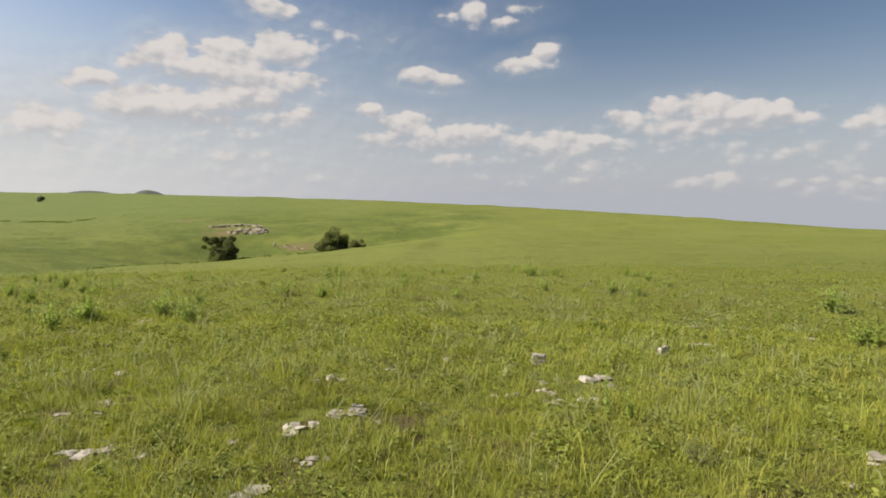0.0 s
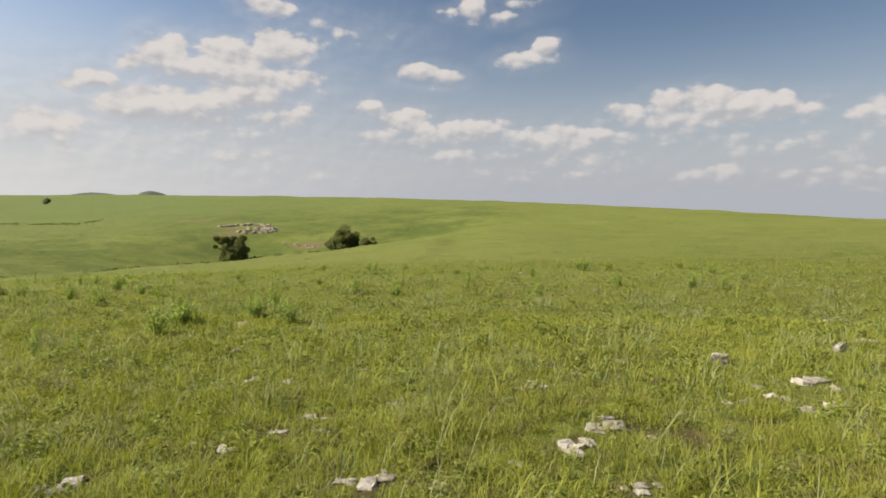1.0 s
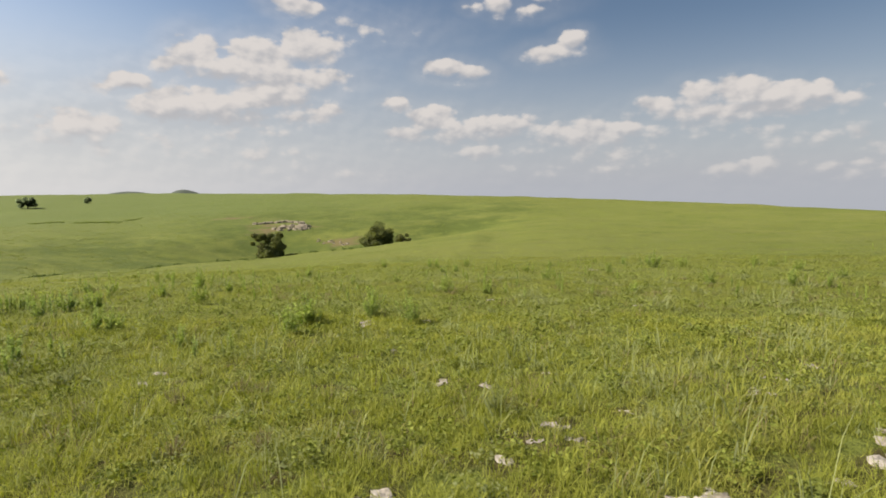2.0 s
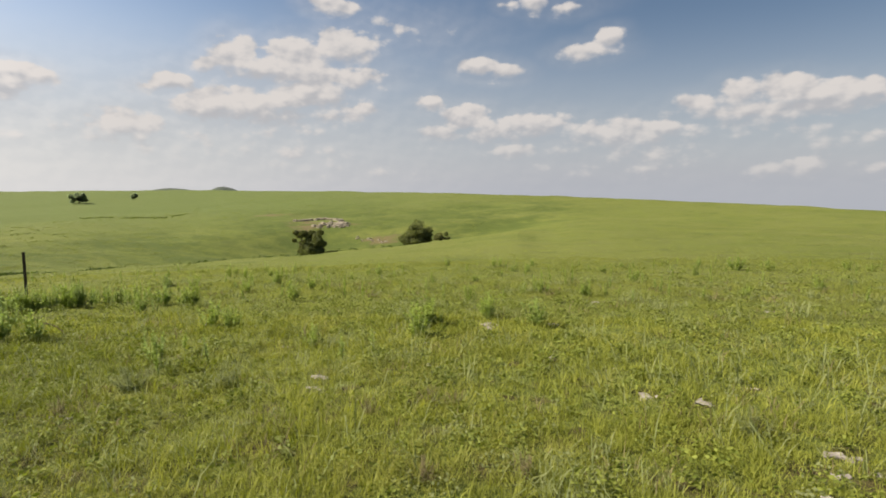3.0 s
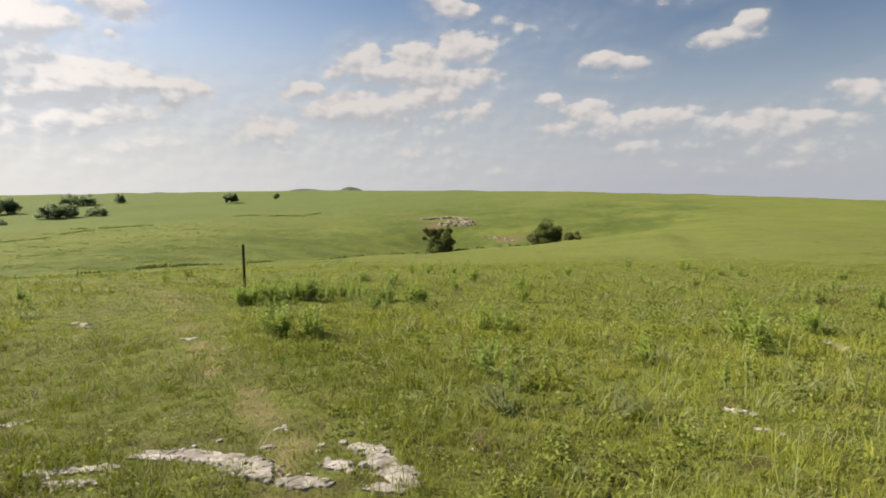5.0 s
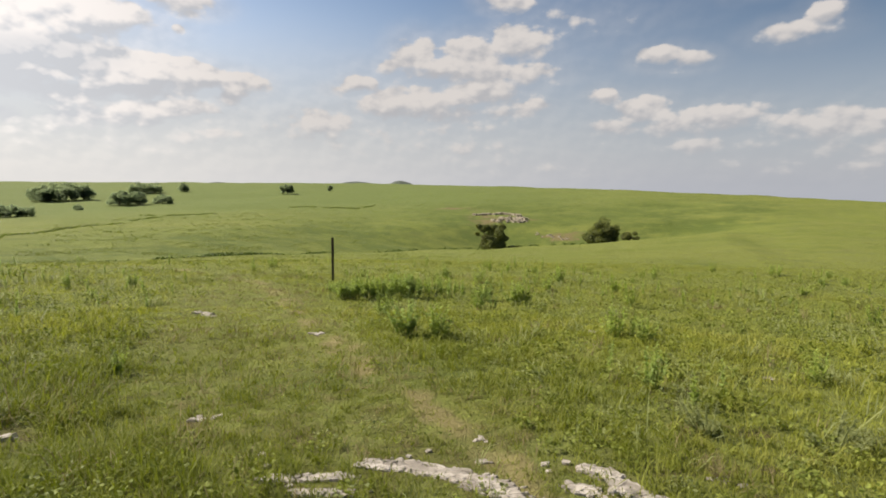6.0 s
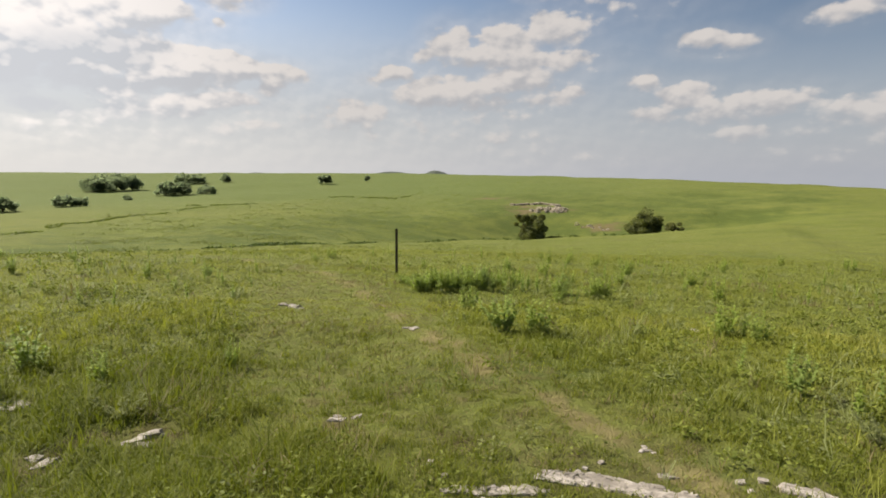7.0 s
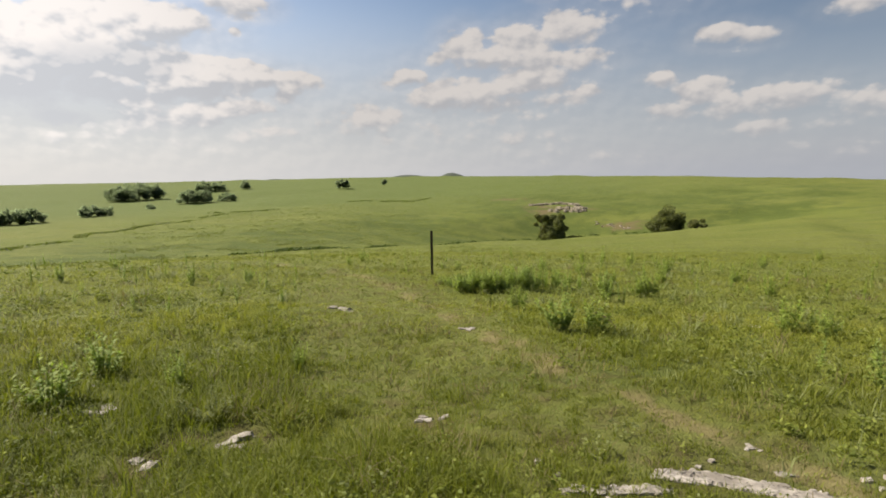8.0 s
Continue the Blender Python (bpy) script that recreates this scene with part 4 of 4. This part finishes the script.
# place, width, form
WEEDS_EAST = [
    (-3.8, 18.9, 0.41, "s"), (-4.2, 19.9, 0.39, "s"), (-5.3, 16.3, 0.29, "s"), (-2.7, 14.6, 0.35, "s"), (-1.5, 23.6, 0.48, "s"),
    (4.1, 25.7, 1.1, "c"), (2.4, 29.5, 0.61, "s"), (-3.8, 5.6, 0.32, "g"), (3.4, 16.6, 0.43, "s"),
    (12.8, 22.7, 0.65, "s"), (24.0, 40.3, 1.07, "s"), (19.4, 29.7, 0.81, "s"), (9.0, 12.4, 0.96, "c"), (6.7, 8.5, 0.69, "c"), (4.7, 9.1, 0.28, "s"),
    (1.7, 4.8, 0.28, "s"), (1.6, 5.1, 0.28, "s"), (1.9, 3.9, 0.29, "g"), (3.0, 29.9, 0.63, "s"), (4.8, 29.8, 0.63, "s"), (-5.2, 10.9, 0.64, "c"),
]
WEEDS_MID = [
    (-10.8, 10.5, 0.28, "s"), (-11.9, 16.3, 0.31, "s"), (-7.6, 8.5, 0.28, "s"), (-6.1, 11.8, 0.65, "c"), (-7.0, 10.8, 0.39, "c"), (-8.7, 9.0, 0.38, "c"),
    (-9.0, 6.8, 0.65, "g"), (-10.9, 8.3, 0.28, "s"), (-10.4, 8.5, 0.28, "s"), (-6.6, 14.7, 0.55, "c"), (-7.3, 14.8, 0.35, "s"), (-9.7, 7.9, 0.28, "s"),
    (-10.0, 7.3, 0.28, "s"), (-11.1, 10.4, 0.63, "c"), (-7.9, 8.0, 0.28, "s"), (-7.2, 9.9, 0.66, "c"), (-11.9, 15.6, 0.39, "s"), (-6.1, 11.6, 0.4, "c"),
    (-9.9, 6.7, 0.52, "g"), (-7.2, 10.8, 0.82, "c"), (-10.6, 10.3, 0.49, "c"), (-10.4, 7.8, 0.44, "c"),
]
WEEDS_WEST = [
    (-14.05, 9.15, 0.85, "c"), (-13.6, 9.35, 0.7, "c"), (-13.7, 13.9, 0.68, "c"), (-16.5, 15.9, 0.6, "s"), (-16.2, 16.1, 0.6, "s"), (-20.7, 10.5, 0.46, "s"), (-25.2, 19.0, 0.54, "c"),
    (-26.0, 16.4, 0.33, "s"), (-14.5, 14.2, 0.82, "c"), (-15.9, 20.0, 0.58, "s"), (-16.9, 16.7, 0.6, "s"), (-13.5, 13.9, 0.76, "c"),
    (-19.5, 8.9, 0.28, "s"), (-20.3, 8.5, 0.36, "s"), (-24.3, 17.0, 0.42, "c"), (-24.1, 6.9, 0.37, "s"), (-27.2, 13.4, 0.37, "s"), (-18.1, 4.7, 0.64, "c"),
    (-17.4, 3.8, 0.62, "c"), (-15.9, 4.4, 0.54, "g"), (-16.3, 6.0, 0.3, "c"), (-16.9, 4.8, 0.35, "c"), (-13.0, 18.9, 0.45, "s"), (-15.3, 10.7, 0.55, "c"),
    (-25.9, 10.3, 0.32, "s"), (-25.3, 14.0, 0.28, "s"),
]
for x, y, wide, form in WEEDS_EAST + WEEDS_MID + WEEDS_WEST:
    tall = {"s": 0.40 + 0.28 * wide, "c": 0.30 + 0.50 * wide, "g": 0.30, "d": 0.30}[form]
    plant(x, y, tall, {"s": 0.5, "c": wide, "g": wide * 1.1, "d": wide}[form], form)
for x, y in ((-6.52, 6.31), (-6.24, 6.19), (-6.33, 4.62), (-5.64, 4.68), (-7.00, 5.92), (-0.31, 4.42), (-9.87, 5.67)):
    plant(x, y, 0.22, 0.24, "d", "dry sprigs in the meadow")
rng = random.Random(9)
for k in range(34):  # the leafy patch beside the post
    a, d = rng.uniform(0, math.tau), math.sqrt(rng.uniform(0, 1))
    u, v = 1.05 * d * math.cos(a), 0.6 * d * math.sin(a)
    plant(-16.8 + 0.9 * u - 0.43 * v, 12.95 + 0.43 * u + 0.9 * v, rng.uniform(0.5, 0.78), rng.uniform(0.5, 0.75), "c" if k % 5 < 2 else "s", "weeds by the post")
for k in range(3):
    plant(-18.6 + 0.3 * k, 13.5 - 0.25 * k, 0.34, 0.4, "c", "weeds by the post")
for k in range(26):
    a, d = rng.uniform(0, math.tau), math.sqrt(rng.uniform(0, 1))
    plant(-15.9 + 0.95 * d * math.cos(a), 14.3 + 0.7 * d * math.sin(a), rng.uniform(0.5, 0.75), rng.uniform(0.5, 0.7), "s", "weeds by the post")
for k in range(230):  # stalks scattered along the brow of the slope
    az, r = rng.uniform(-70, 40), rng.uniform(15, 31)
    x, y = at_bearing(az, r)
    if off_line(np.array([x]), np.array([y]), TRACK)[0] > 1.6 and y > 7:
        plant(x, y, rng.uniform(0.36, 0.7), rng.uniform(0.4, 0.6), "s" if rng.random() < 0.85 else "c")


# ---- grass ----
WALK_A, WALK_B = (0.5, 0.4), (-12.0, 1.0)


def walk_distance(x, y):
    return off_line(x, y, [WALK_A, WALK_B])


def meadow_points(rng, density, near, far):
    """Places of tufts between two distances from the walk, ahead of it."""
    lo_x, hi_x, hi_y = WALK_B[0] - far, WALK_A[0] + far, far + 1.5
    n = int(density * (hi_x - lo_x) * hi_y)
    x, y = rng.uniform(lo_x, hi_x, n), rng.uniform(0.8, hi_y, n)
    d = walk_distance(x, y)
    left = np.degrees(np.arctan2(x - WALK_B[0], y - 0.2)) > -72
    right = np.degrees(np.arctan2(x - WALK_A[0], y + 0.6)) < 44
    keep = (d >= near) & (d < far) & left & right
    return x[keep], y[keep]


def bare_at(x, y):
    """Where stones and slabs keep the grass off."""
    b = np.zeros_like(x)
    for cx, cy, w, _k in STONES_EAST + STONES_MID + STONES_WEST:
        b = np.maximum(b, np.exp(-(((x - cx) ** 2 + (y - cy) ** 2) / (0.42 * w + 0.02) ** 2) ** 2))
    for cx, cy, w in SOIL_SHADE_SPOTS:
        b = np.maximum(b, 0.92 * np.exp(-((x - cx) ** 2 + (y - cy) ** 2) / (0.7 * w * w)))
    for cx, cy, w, dp, turn in SLABS:
        ca, sa = math.cos(radians(turn)), math.sin(radians(turn))
        u, v = ((x - cx) * ca + (y - cy) * sa) / (w * 0.5), ((y - cy) * ca - (x - cx) * sa) / (dp * 0.5)
        b = np.maximum(b, 0.6 * np.exp(-(u * u + v * v) ** 2))
    return b


def blades(name, rng, x, y, per, tall, wide, fan, mat, label, tint, simple=False):
    """One mesh of bent, tapered blades in tufts of so many at each place."""
    n = len(x) * per
    tx, ty = np.repeat(x, per), np.repeat(y, per)
    tz = np.repeat(height(x, y), per)
    th = np.repeat(tall * np.exp(rng.normal(-0.06, 0.34, len(x))), per) * rng.uniform(0.45, 1.25, n)
    tw = np.repeat(wide, per) * rng.uniform(0.7, 1.3, n)
    a = rng.uniform(0, math.tau, n)
    spread = np.abs(rng.normal(0, 1, n)) * np.repeat(fan, per)
    lean = th * np.clip(np.abs(rng.normal(0.82, 0.42, n)), 0, 1.35)
    out = np.stack([np.cos(a), np.sin(a), np.zeros(n)], 1)
    turn = a + math.pi / 2 + rng.normal(0, 0.5, n)
    side = np.stack([np.cos(turn), np.sin(turn), np.zeros(n)], 1) * (tw / 2)[:, None]
    b = rng.uniform(0, math.tau, n)
    base = np.stack([tx + spread * np.cos(b), ty + spread * np.sin(b), tz - 0.01], 1)
    up = np.array([0, 0, 1.0])
    mid = base + out * (lean * 0.38)[:, None] + up * (th * 0.55)[:, None]
    tip = base + out * lean[:, None] + up * (np.sqrt(np.maximum(th * th - (lean * 0.75) ** 2, 0.05 * th * th)))[:, None]
    if simple:  # far blades: one slim piece each
        verts = np.stack([base - side, base + side, tip], 1).reshape(-1, 3)
        loops, sizes, corners = np.arange(n * 3), np.full(n, 3), 3
    else:
        verts = np.stack([base - side * 0.8, base + side * 0.8, mid + side, mid - side, tip], 1).reshape(-1, 3)
        k = np.arange(n)[:, None] * 5
        loops = (k + np.array([0, 1, 2, 3, 3, 2, 4])).ravel()
        sizes, corners = np.tile([4, 3], n), 5
    me = mesh_of(name, verts, loops, sizes, mat)
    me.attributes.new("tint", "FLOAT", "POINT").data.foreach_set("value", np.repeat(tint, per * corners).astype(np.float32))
    return tagged(new(name, me), label, "grass", kind="stuff")


def sow(name, seed, density, near, far, per, tall, wide, fan, mat, label, keep=None, simple=False):
    rng = np.random.RandomState(seed)
    x, y = meadow_points(rng, density, near, far)
    tr, worn, bare = trodden_at(x, y), worn_at(x, y), bare_at(x, y)
    ok = rng.uniform(size=len(x)) > np.clip(0.3 * tr + 0.36 * worn + 1.3 * bare + 0.85 * open_at(x, y), 0, 1)
    ok &= rng.uniform(size=len(x)) > smooth(26, 62, walk_distance(x, y))
    if keep is not None:
        ok &= rng.uniform(size=len(x)) < keep(x, y)
    x, y, tr = x[ok], y[ok], tr[ok]
    patch = 1 + 0.28 * waves(x, y, 1.9, 41) + 0.2 * waves(x, y, 5.5, 42)
    west = (1 - smooth(-15.0, -11.0, x)) * (1 - smooth(6, 11, walk_distance(x, y)))
    t = tall * np.clip(patch, 0.45, 1.6) * (1 - 0.6 * tr) * (1 + 0.7 * west)
    d = walk_distance(x, y)
    # west of the track: greener sward, its backlit shade put into the tint; each tuft has its own shade of green
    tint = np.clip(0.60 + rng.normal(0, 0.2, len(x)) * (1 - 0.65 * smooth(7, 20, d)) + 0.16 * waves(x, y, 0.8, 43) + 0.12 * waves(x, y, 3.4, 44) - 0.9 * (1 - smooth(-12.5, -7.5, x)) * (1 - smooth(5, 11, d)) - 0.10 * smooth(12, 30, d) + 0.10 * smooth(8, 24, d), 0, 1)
    return blades(name, rng, x, y, per, t, wide * (1 + d * 0.16), np.full(len(x), fan), mat, label, tint, simple)


PRAIRIE = "green prairie grass in dense uneven tufts"
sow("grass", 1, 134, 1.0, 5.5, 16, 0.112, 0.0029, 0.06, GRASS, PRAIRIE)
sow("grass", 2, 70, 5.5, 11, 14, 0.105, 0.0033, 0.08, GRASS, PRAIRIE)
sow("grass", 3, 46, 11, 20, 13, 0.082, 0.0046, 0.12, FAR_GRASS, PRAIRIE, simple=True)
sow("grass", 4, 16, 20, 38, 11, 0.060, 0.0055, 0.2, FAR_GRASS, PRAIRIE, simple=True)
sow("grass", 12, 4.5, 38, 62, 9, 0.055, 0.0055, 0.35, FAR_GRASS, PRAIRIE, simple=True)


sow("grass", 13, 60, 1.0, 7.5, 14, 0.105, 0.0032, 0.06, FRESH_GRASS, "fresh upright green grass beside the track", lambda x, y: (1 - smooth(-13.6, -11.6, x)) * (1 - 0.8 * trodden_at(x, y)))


def sward_behind(seed, count):
    """The same grass goes on behind the walk."""
    rng = np.random.RandomState(seed)
    x, y = rng.uniform(-20, 9, count), rng.uniform(-8, 2.2, count)
    ok = (walk_distance(x, y) > 0.25) & ((y < 0.9) | (walk_distance(x, y) < 1.0))
    x, y = x[ok], y[ok]
    tint = np.clip(0.55 + rng.normal(0, 0.2, len(x)) + 0.16 * waves(x, y, 0.8, 43), 0, 1)
    blades("grass", rng, x, y, 9, np.full(len(x), 0.12), np.full(len(x), 0.006), np.full(len(x), 0.08), GRASS, PRAIRIE, tint)


sward_behind(5, 11000)
ARCHING = "long arching pale green grass blades"
sow("tall_grass", 10, 9, 2.2, 9, 5, 0.27, 0.0042, 0.05, PALE_GRASS, ARCHING, lambda x, y: np.clip(0.5 + 0.7 * waves(x, y, 1.5, 55) - trodden_at(x, y), 0, 1) * smooth(-13, -9, x))
sow("tall_grass", 11, 10, 1.0, 7, 6, 0.22, 0.0046, 0.05, GRASS, "tall green grass tufts", lambda x, y: np.clip(0.3 + 0.9 * waves(x, y, 1.1, 56) - trodden_at(x, y), 0, 1))
STRAW = "dry straw-coloured grass among the green"
sow("dry_grass", 6, 46, 1.0, 6, 8, 0.14, 0.0032, 0.06, DRY_GRASS, STRAW, lambda x, y: np.clip(0.10 + 0.34 * waves(x, y, 1.6, 51) + 0.4 * trodden_at(x, y) + 0.5 * worn_at(x, y), 0, 1))
sow("dry_grass", 7, 22, 6, 20, 8, 0.15, 0.0036, 0.09, DRY_GRASS, STRAW, lambda x, y: np.clip(0.26 * waves(x, y, 2.2, 52) + 0.4 * trodden_at(x, y) + 0.5 * worn_at(x, y), 0, 1))
PALE = "fine pale grey-green grass in soft patches"
sow("pale_grass", 8, 40, 1.0, 7, 12, 0.17, 0.0032, 0.06, PALE_GRASS, PALE, lambda x, y: np.clip(1.2 * waves(x, y, 2.4, 53) - 0.35, 0, 1) * smooth(-13, -8, x))
sow("pale_grass", 9, 20, 7, 20, 12, 0.17, 0.0032, 0.10, PALE_GRASS, PALE, lambda x, y: np.clip(1.2 * waves(x, y, 3.0, 54) - 0.35, 0, 1))
HERBS = "low broad-leaved herbs among the grass"


def herbs(seed, density, near, far, size, low, tall):
    rng = np.random.RandomState(seed)
    x, y = meadow_points(rng, density, near, far)
    ok = rng.uniform(size=len(x)) > np.clip(0.8 * worn_at(x, y) + 0.6 * trodden_at(x, y) + 1.3 * bare_at(x, y), 0, 1) + np.clip(0.6 - 1.0 * waves(x, y, 1.2, 61), 0, 1.0)
    x, y = x[ok], y[ok]
    per = 9
    cx, cy = np.repeat(x, per) + rng.normal(0, size * 1.4, len(x) * per), np.repeat(y, per) + rng.normal(0, size * 1.4, len(x) * per)
    z = np.repeat(height(x, y), per) + rng.uniform(low, tall, len(cx))
    me = leaf_cards("herbs", np.stack([cx, cy, z], 1), size * rng.uniform(0.6, 1.4, len(cx)), rng, HERB, np.tile([0.0, 0.0, 1.0], (len(cx), 1)))
    tagged(new("herbs", me), HERBS, "herbs", kind="stuff")


def leafy_herbs(seed, density, near, far, leaf, radius, tall, per, mat=HERB, wave=62):
    """Loose domes of broad leaves standing among the grass."""
    rng = np.random.RandomState(seed)
    x, y = meadow_points(rng, density, near, far)
    ok = rng.uniform(size=len(x)) > np.clip(0.9 * trodden_at(x, y) + 1.3 * bare_at(x, y) + 0.45 - 0.8 * waves(x, y, 2.0, wave), 0, 1)
    x, y = x[ok], y[ok]
    size = np.repeat(rng.uniform(0.6, 1.3, len(x)), per)
    n = len(x) * per
    a, d = rng.uniform(0, math.tau, n), np.sqrt(rng.uniform(0, 1, n))
    cx, cy = np.repeat(x, per) + radius * size * d * np.cos(a), np.repeat(y, per) + radius * size * d * np.sin(a)
    z = np.repeat(height(x, y), per) + 0.02 + tall * size * rng.uniform(0.15, 1.0, n) * (1 - 0.6 * d * d)
    me = leaf_cards("herbs", np.stack([cx, cy, z], 1), leaf * rng.uniform(0.6, 1.4, n), rng, mat, np.tile([0.0, 0.0, 1.0], (n, 1)))
    tagged(new("herbs", me), "loose domes of broad-leaved green herbs", "herbs", kind="stuff")


leafy_herbs(24, 7.0, 1.2, 6, 0.036, 0.12, 0.16, 46)
leafy_herbs(25, 4.5, 6, 14, 0.046, 0.15, 0.19, 36)
leafy_herbs(26, 2.0, 1.5, 8, 0.030, 0.15, 0.15, 50, GREY_LEAF, 63)
leafy_herbs(27, 0.9, 8, 20, 0.045, 0.20, 0.18, 40, GREY_LEAF, 64)
leafy_herbs(28, 0.9, 14, 30, 0.060, 0.22, 0.20, 30, HERB, 65)
herbs(21, 24, 1.0, 6, 0.028, 0.03, 0.12)
herbs(22, 14, 6, 13, 0.038, 0.03, 0.13)
herbs(23, 2.5, 13, 26, 0.05, 0.03, 0.12)


# ---- dark scrub along the creek and the old bank lines of the far slope ----
def scrub_line(name, seed, points, count, spread, tall, label, gaps=0.3, mat=SCRUB_LEAF):
    rng = np.random.RandomState(seed)
    t = rng.uniform(0, len(points) - 1, count)
    i = np.minimum(t.astype(int), len(points) - 2)
    p = np.array(points, float)
    q = p[i] + (p[i + 1] - p[i]) * (t - i)[:, None] + rng.normal(0, spread, (count, 2))
    keep = waves(q[:, 0], q[:, 1], 9.0, seed) > gaps - 0.5
    q = q[keep]
    x, y = np.repeat(q[:, 0], 12), np.repeat(q[:, 1], 12)
    c = np.stack([x + rng.normal(0, 0.35, len(x)), y + rng.normal(0, 0.35, len(x)), height(x, y) + rng.uniform(0.0, tall, len(x))], 1)
    me = leaf_cards(name, c, rng.uniform(0.18, 0.42, len(c)), rng, mat)
    tagged(new(name, me), label, "scrub", kind="stuff")


def creek_points(az_from, az_to, share, n=14):
    az = np.linspace(az_from, az_to, n)
    r = by_bearing(VALLEY_R, az) * share
    return [at_bearing(a, d) for a, d in zip(az, r)]


CREEK = "dark green scrub along a small creek bank"
scrub_line("creek_scrub", 81, creek_points(-74, -24, 1.06, 24), 420, 0.6, 0.34, CREEK, 0.45)
scrub_line("creek_scrub", 82, creek_points(-24, -5, 1.04, 10), 170, 0.9, 0.6, CREEK, 0.3)
scrub_line("creek_scrub", 83, creek_points(-47.5, -43.5, 1.05, 5), 90, 0.5, 0.55, CREEK, -0.3)
BANKS = "line of darker taller grass along an old bank"
scrub_line("bank_grass", 84, [(-96, 35), (-108, 48), (-128, 68), (-138, 88), (-149, 114)], 300, 0.7, 0.2, BANKS, 0.1, BANK_LEAF)
scrub_line("bank_grass", 85, [(-158, 117), (-152, 124), (-146, 131)], 120, 1.1, 0.35, BANKS, 0.1, BANK_LEAF)
scrub_line("bank_grass", 86, [(-137, 178), (-130, 184), (-122, 191)], 90, 1.2, 0.35, BANKS, 0.15, BANK_LEAF)
scrub_line("bank_grass", 87, [(-156, 178), (-140, 181), (-123, 182)], 100, 1.2, 0.35, BANKS, 0.25, BANK_LEAF)


# ---- tussocks that roughen the far slope ----
def tussocks(seed, count, az_lo, az_hi, share_lo, share_hi, size):
    rng = np.random.RandomState(seed)
    az = rng.uniform(az_lo, az_hi, count)
    r = by_bearing(VALLEY_R, az) * rng.uniform(share_lo, share_hi, count)
    x, y = HUB[0] + r * np.sin(np.radians(az)), HUB[1] + r * np.cos(np.radians(az))
    ok = waves(x, y, 17.0, seed) + 0.6 * waves(x, y, 6.0, seed + 1) > 0.1
    x, y = x[ok], y[ok]
    per = 7
    X, Y = np.repeat(x, per) + rng.normal(0, size, len(x) * per), np.repeat(y, per) + rng.normal(0, size, len(x) * per)
    c = np.stack([X, Y, height(X, Y) + rng.uniform(0, size * 0.3, len(X))], 1)
    me = leaf_cards("tussocks", c, size * rng.uniform(0.5, 1.3, len(c)), rng, TUSSOCK, np.tile([0.0, 0.0, 1.0], (len(c), 1)))
    tagged(new("tussocks", me), "uneven tussocks of darker grass on the far slope", "grass", kind="stuff")


tussocks(91, 6500, -62, -2, 1.02, 1.75, 0.22)
tussocks(92, 3200, -60, 10, 1.7, 2.8, 0.36)
tussocks(93, 5200, -74, 44, 0.45, 0.97, 0.13)


# ---- a dead stem lying in the weeds ----
def build_dead_stem(x, y):
    z = ground_at(x, y)
    bm = bmesh.new()
    path = [Vector((-0.30 + 0.1 * k, 0.05 * math.sin(k * 0.9), 0.30 - 0.012 * k * k - 0.02 * k)) for k in range(5)]
    rings = []
    for k, p in enumerate(path):
        r = 0.016 - 0.002 * k
        rings.append([bm.verts.new(p + Vector((0, r * math.cos(j * 1.257), r * math.sin(j * 1.257)))) for j in range(5)])
    for a, b in zip(rings, rings[1:]):
        for j in range(5):
            bm.faces.new((a[j], a[(j + 1) % 5], b[(j + 1) % 5], b[j]))
    bm.faces.new(rings[0][::-1])
    bm.faces.new(rings[-1])
    me = bpy.data.meshes.new("dead_stem")
    bm.to_mesh(me)
    bm.free()
    me.materials.append(DRY_GRASS)
    ob = new("dead_stem", me)
    ob.location = (x, y, z - 0.01)
    ob.rotation_euler = (0, 0, radians(15))
    return tagged(ob, "bent dry straw-coloured dead stem in the grass", "stem")


build_dead_stem(-13.4, 9.7)
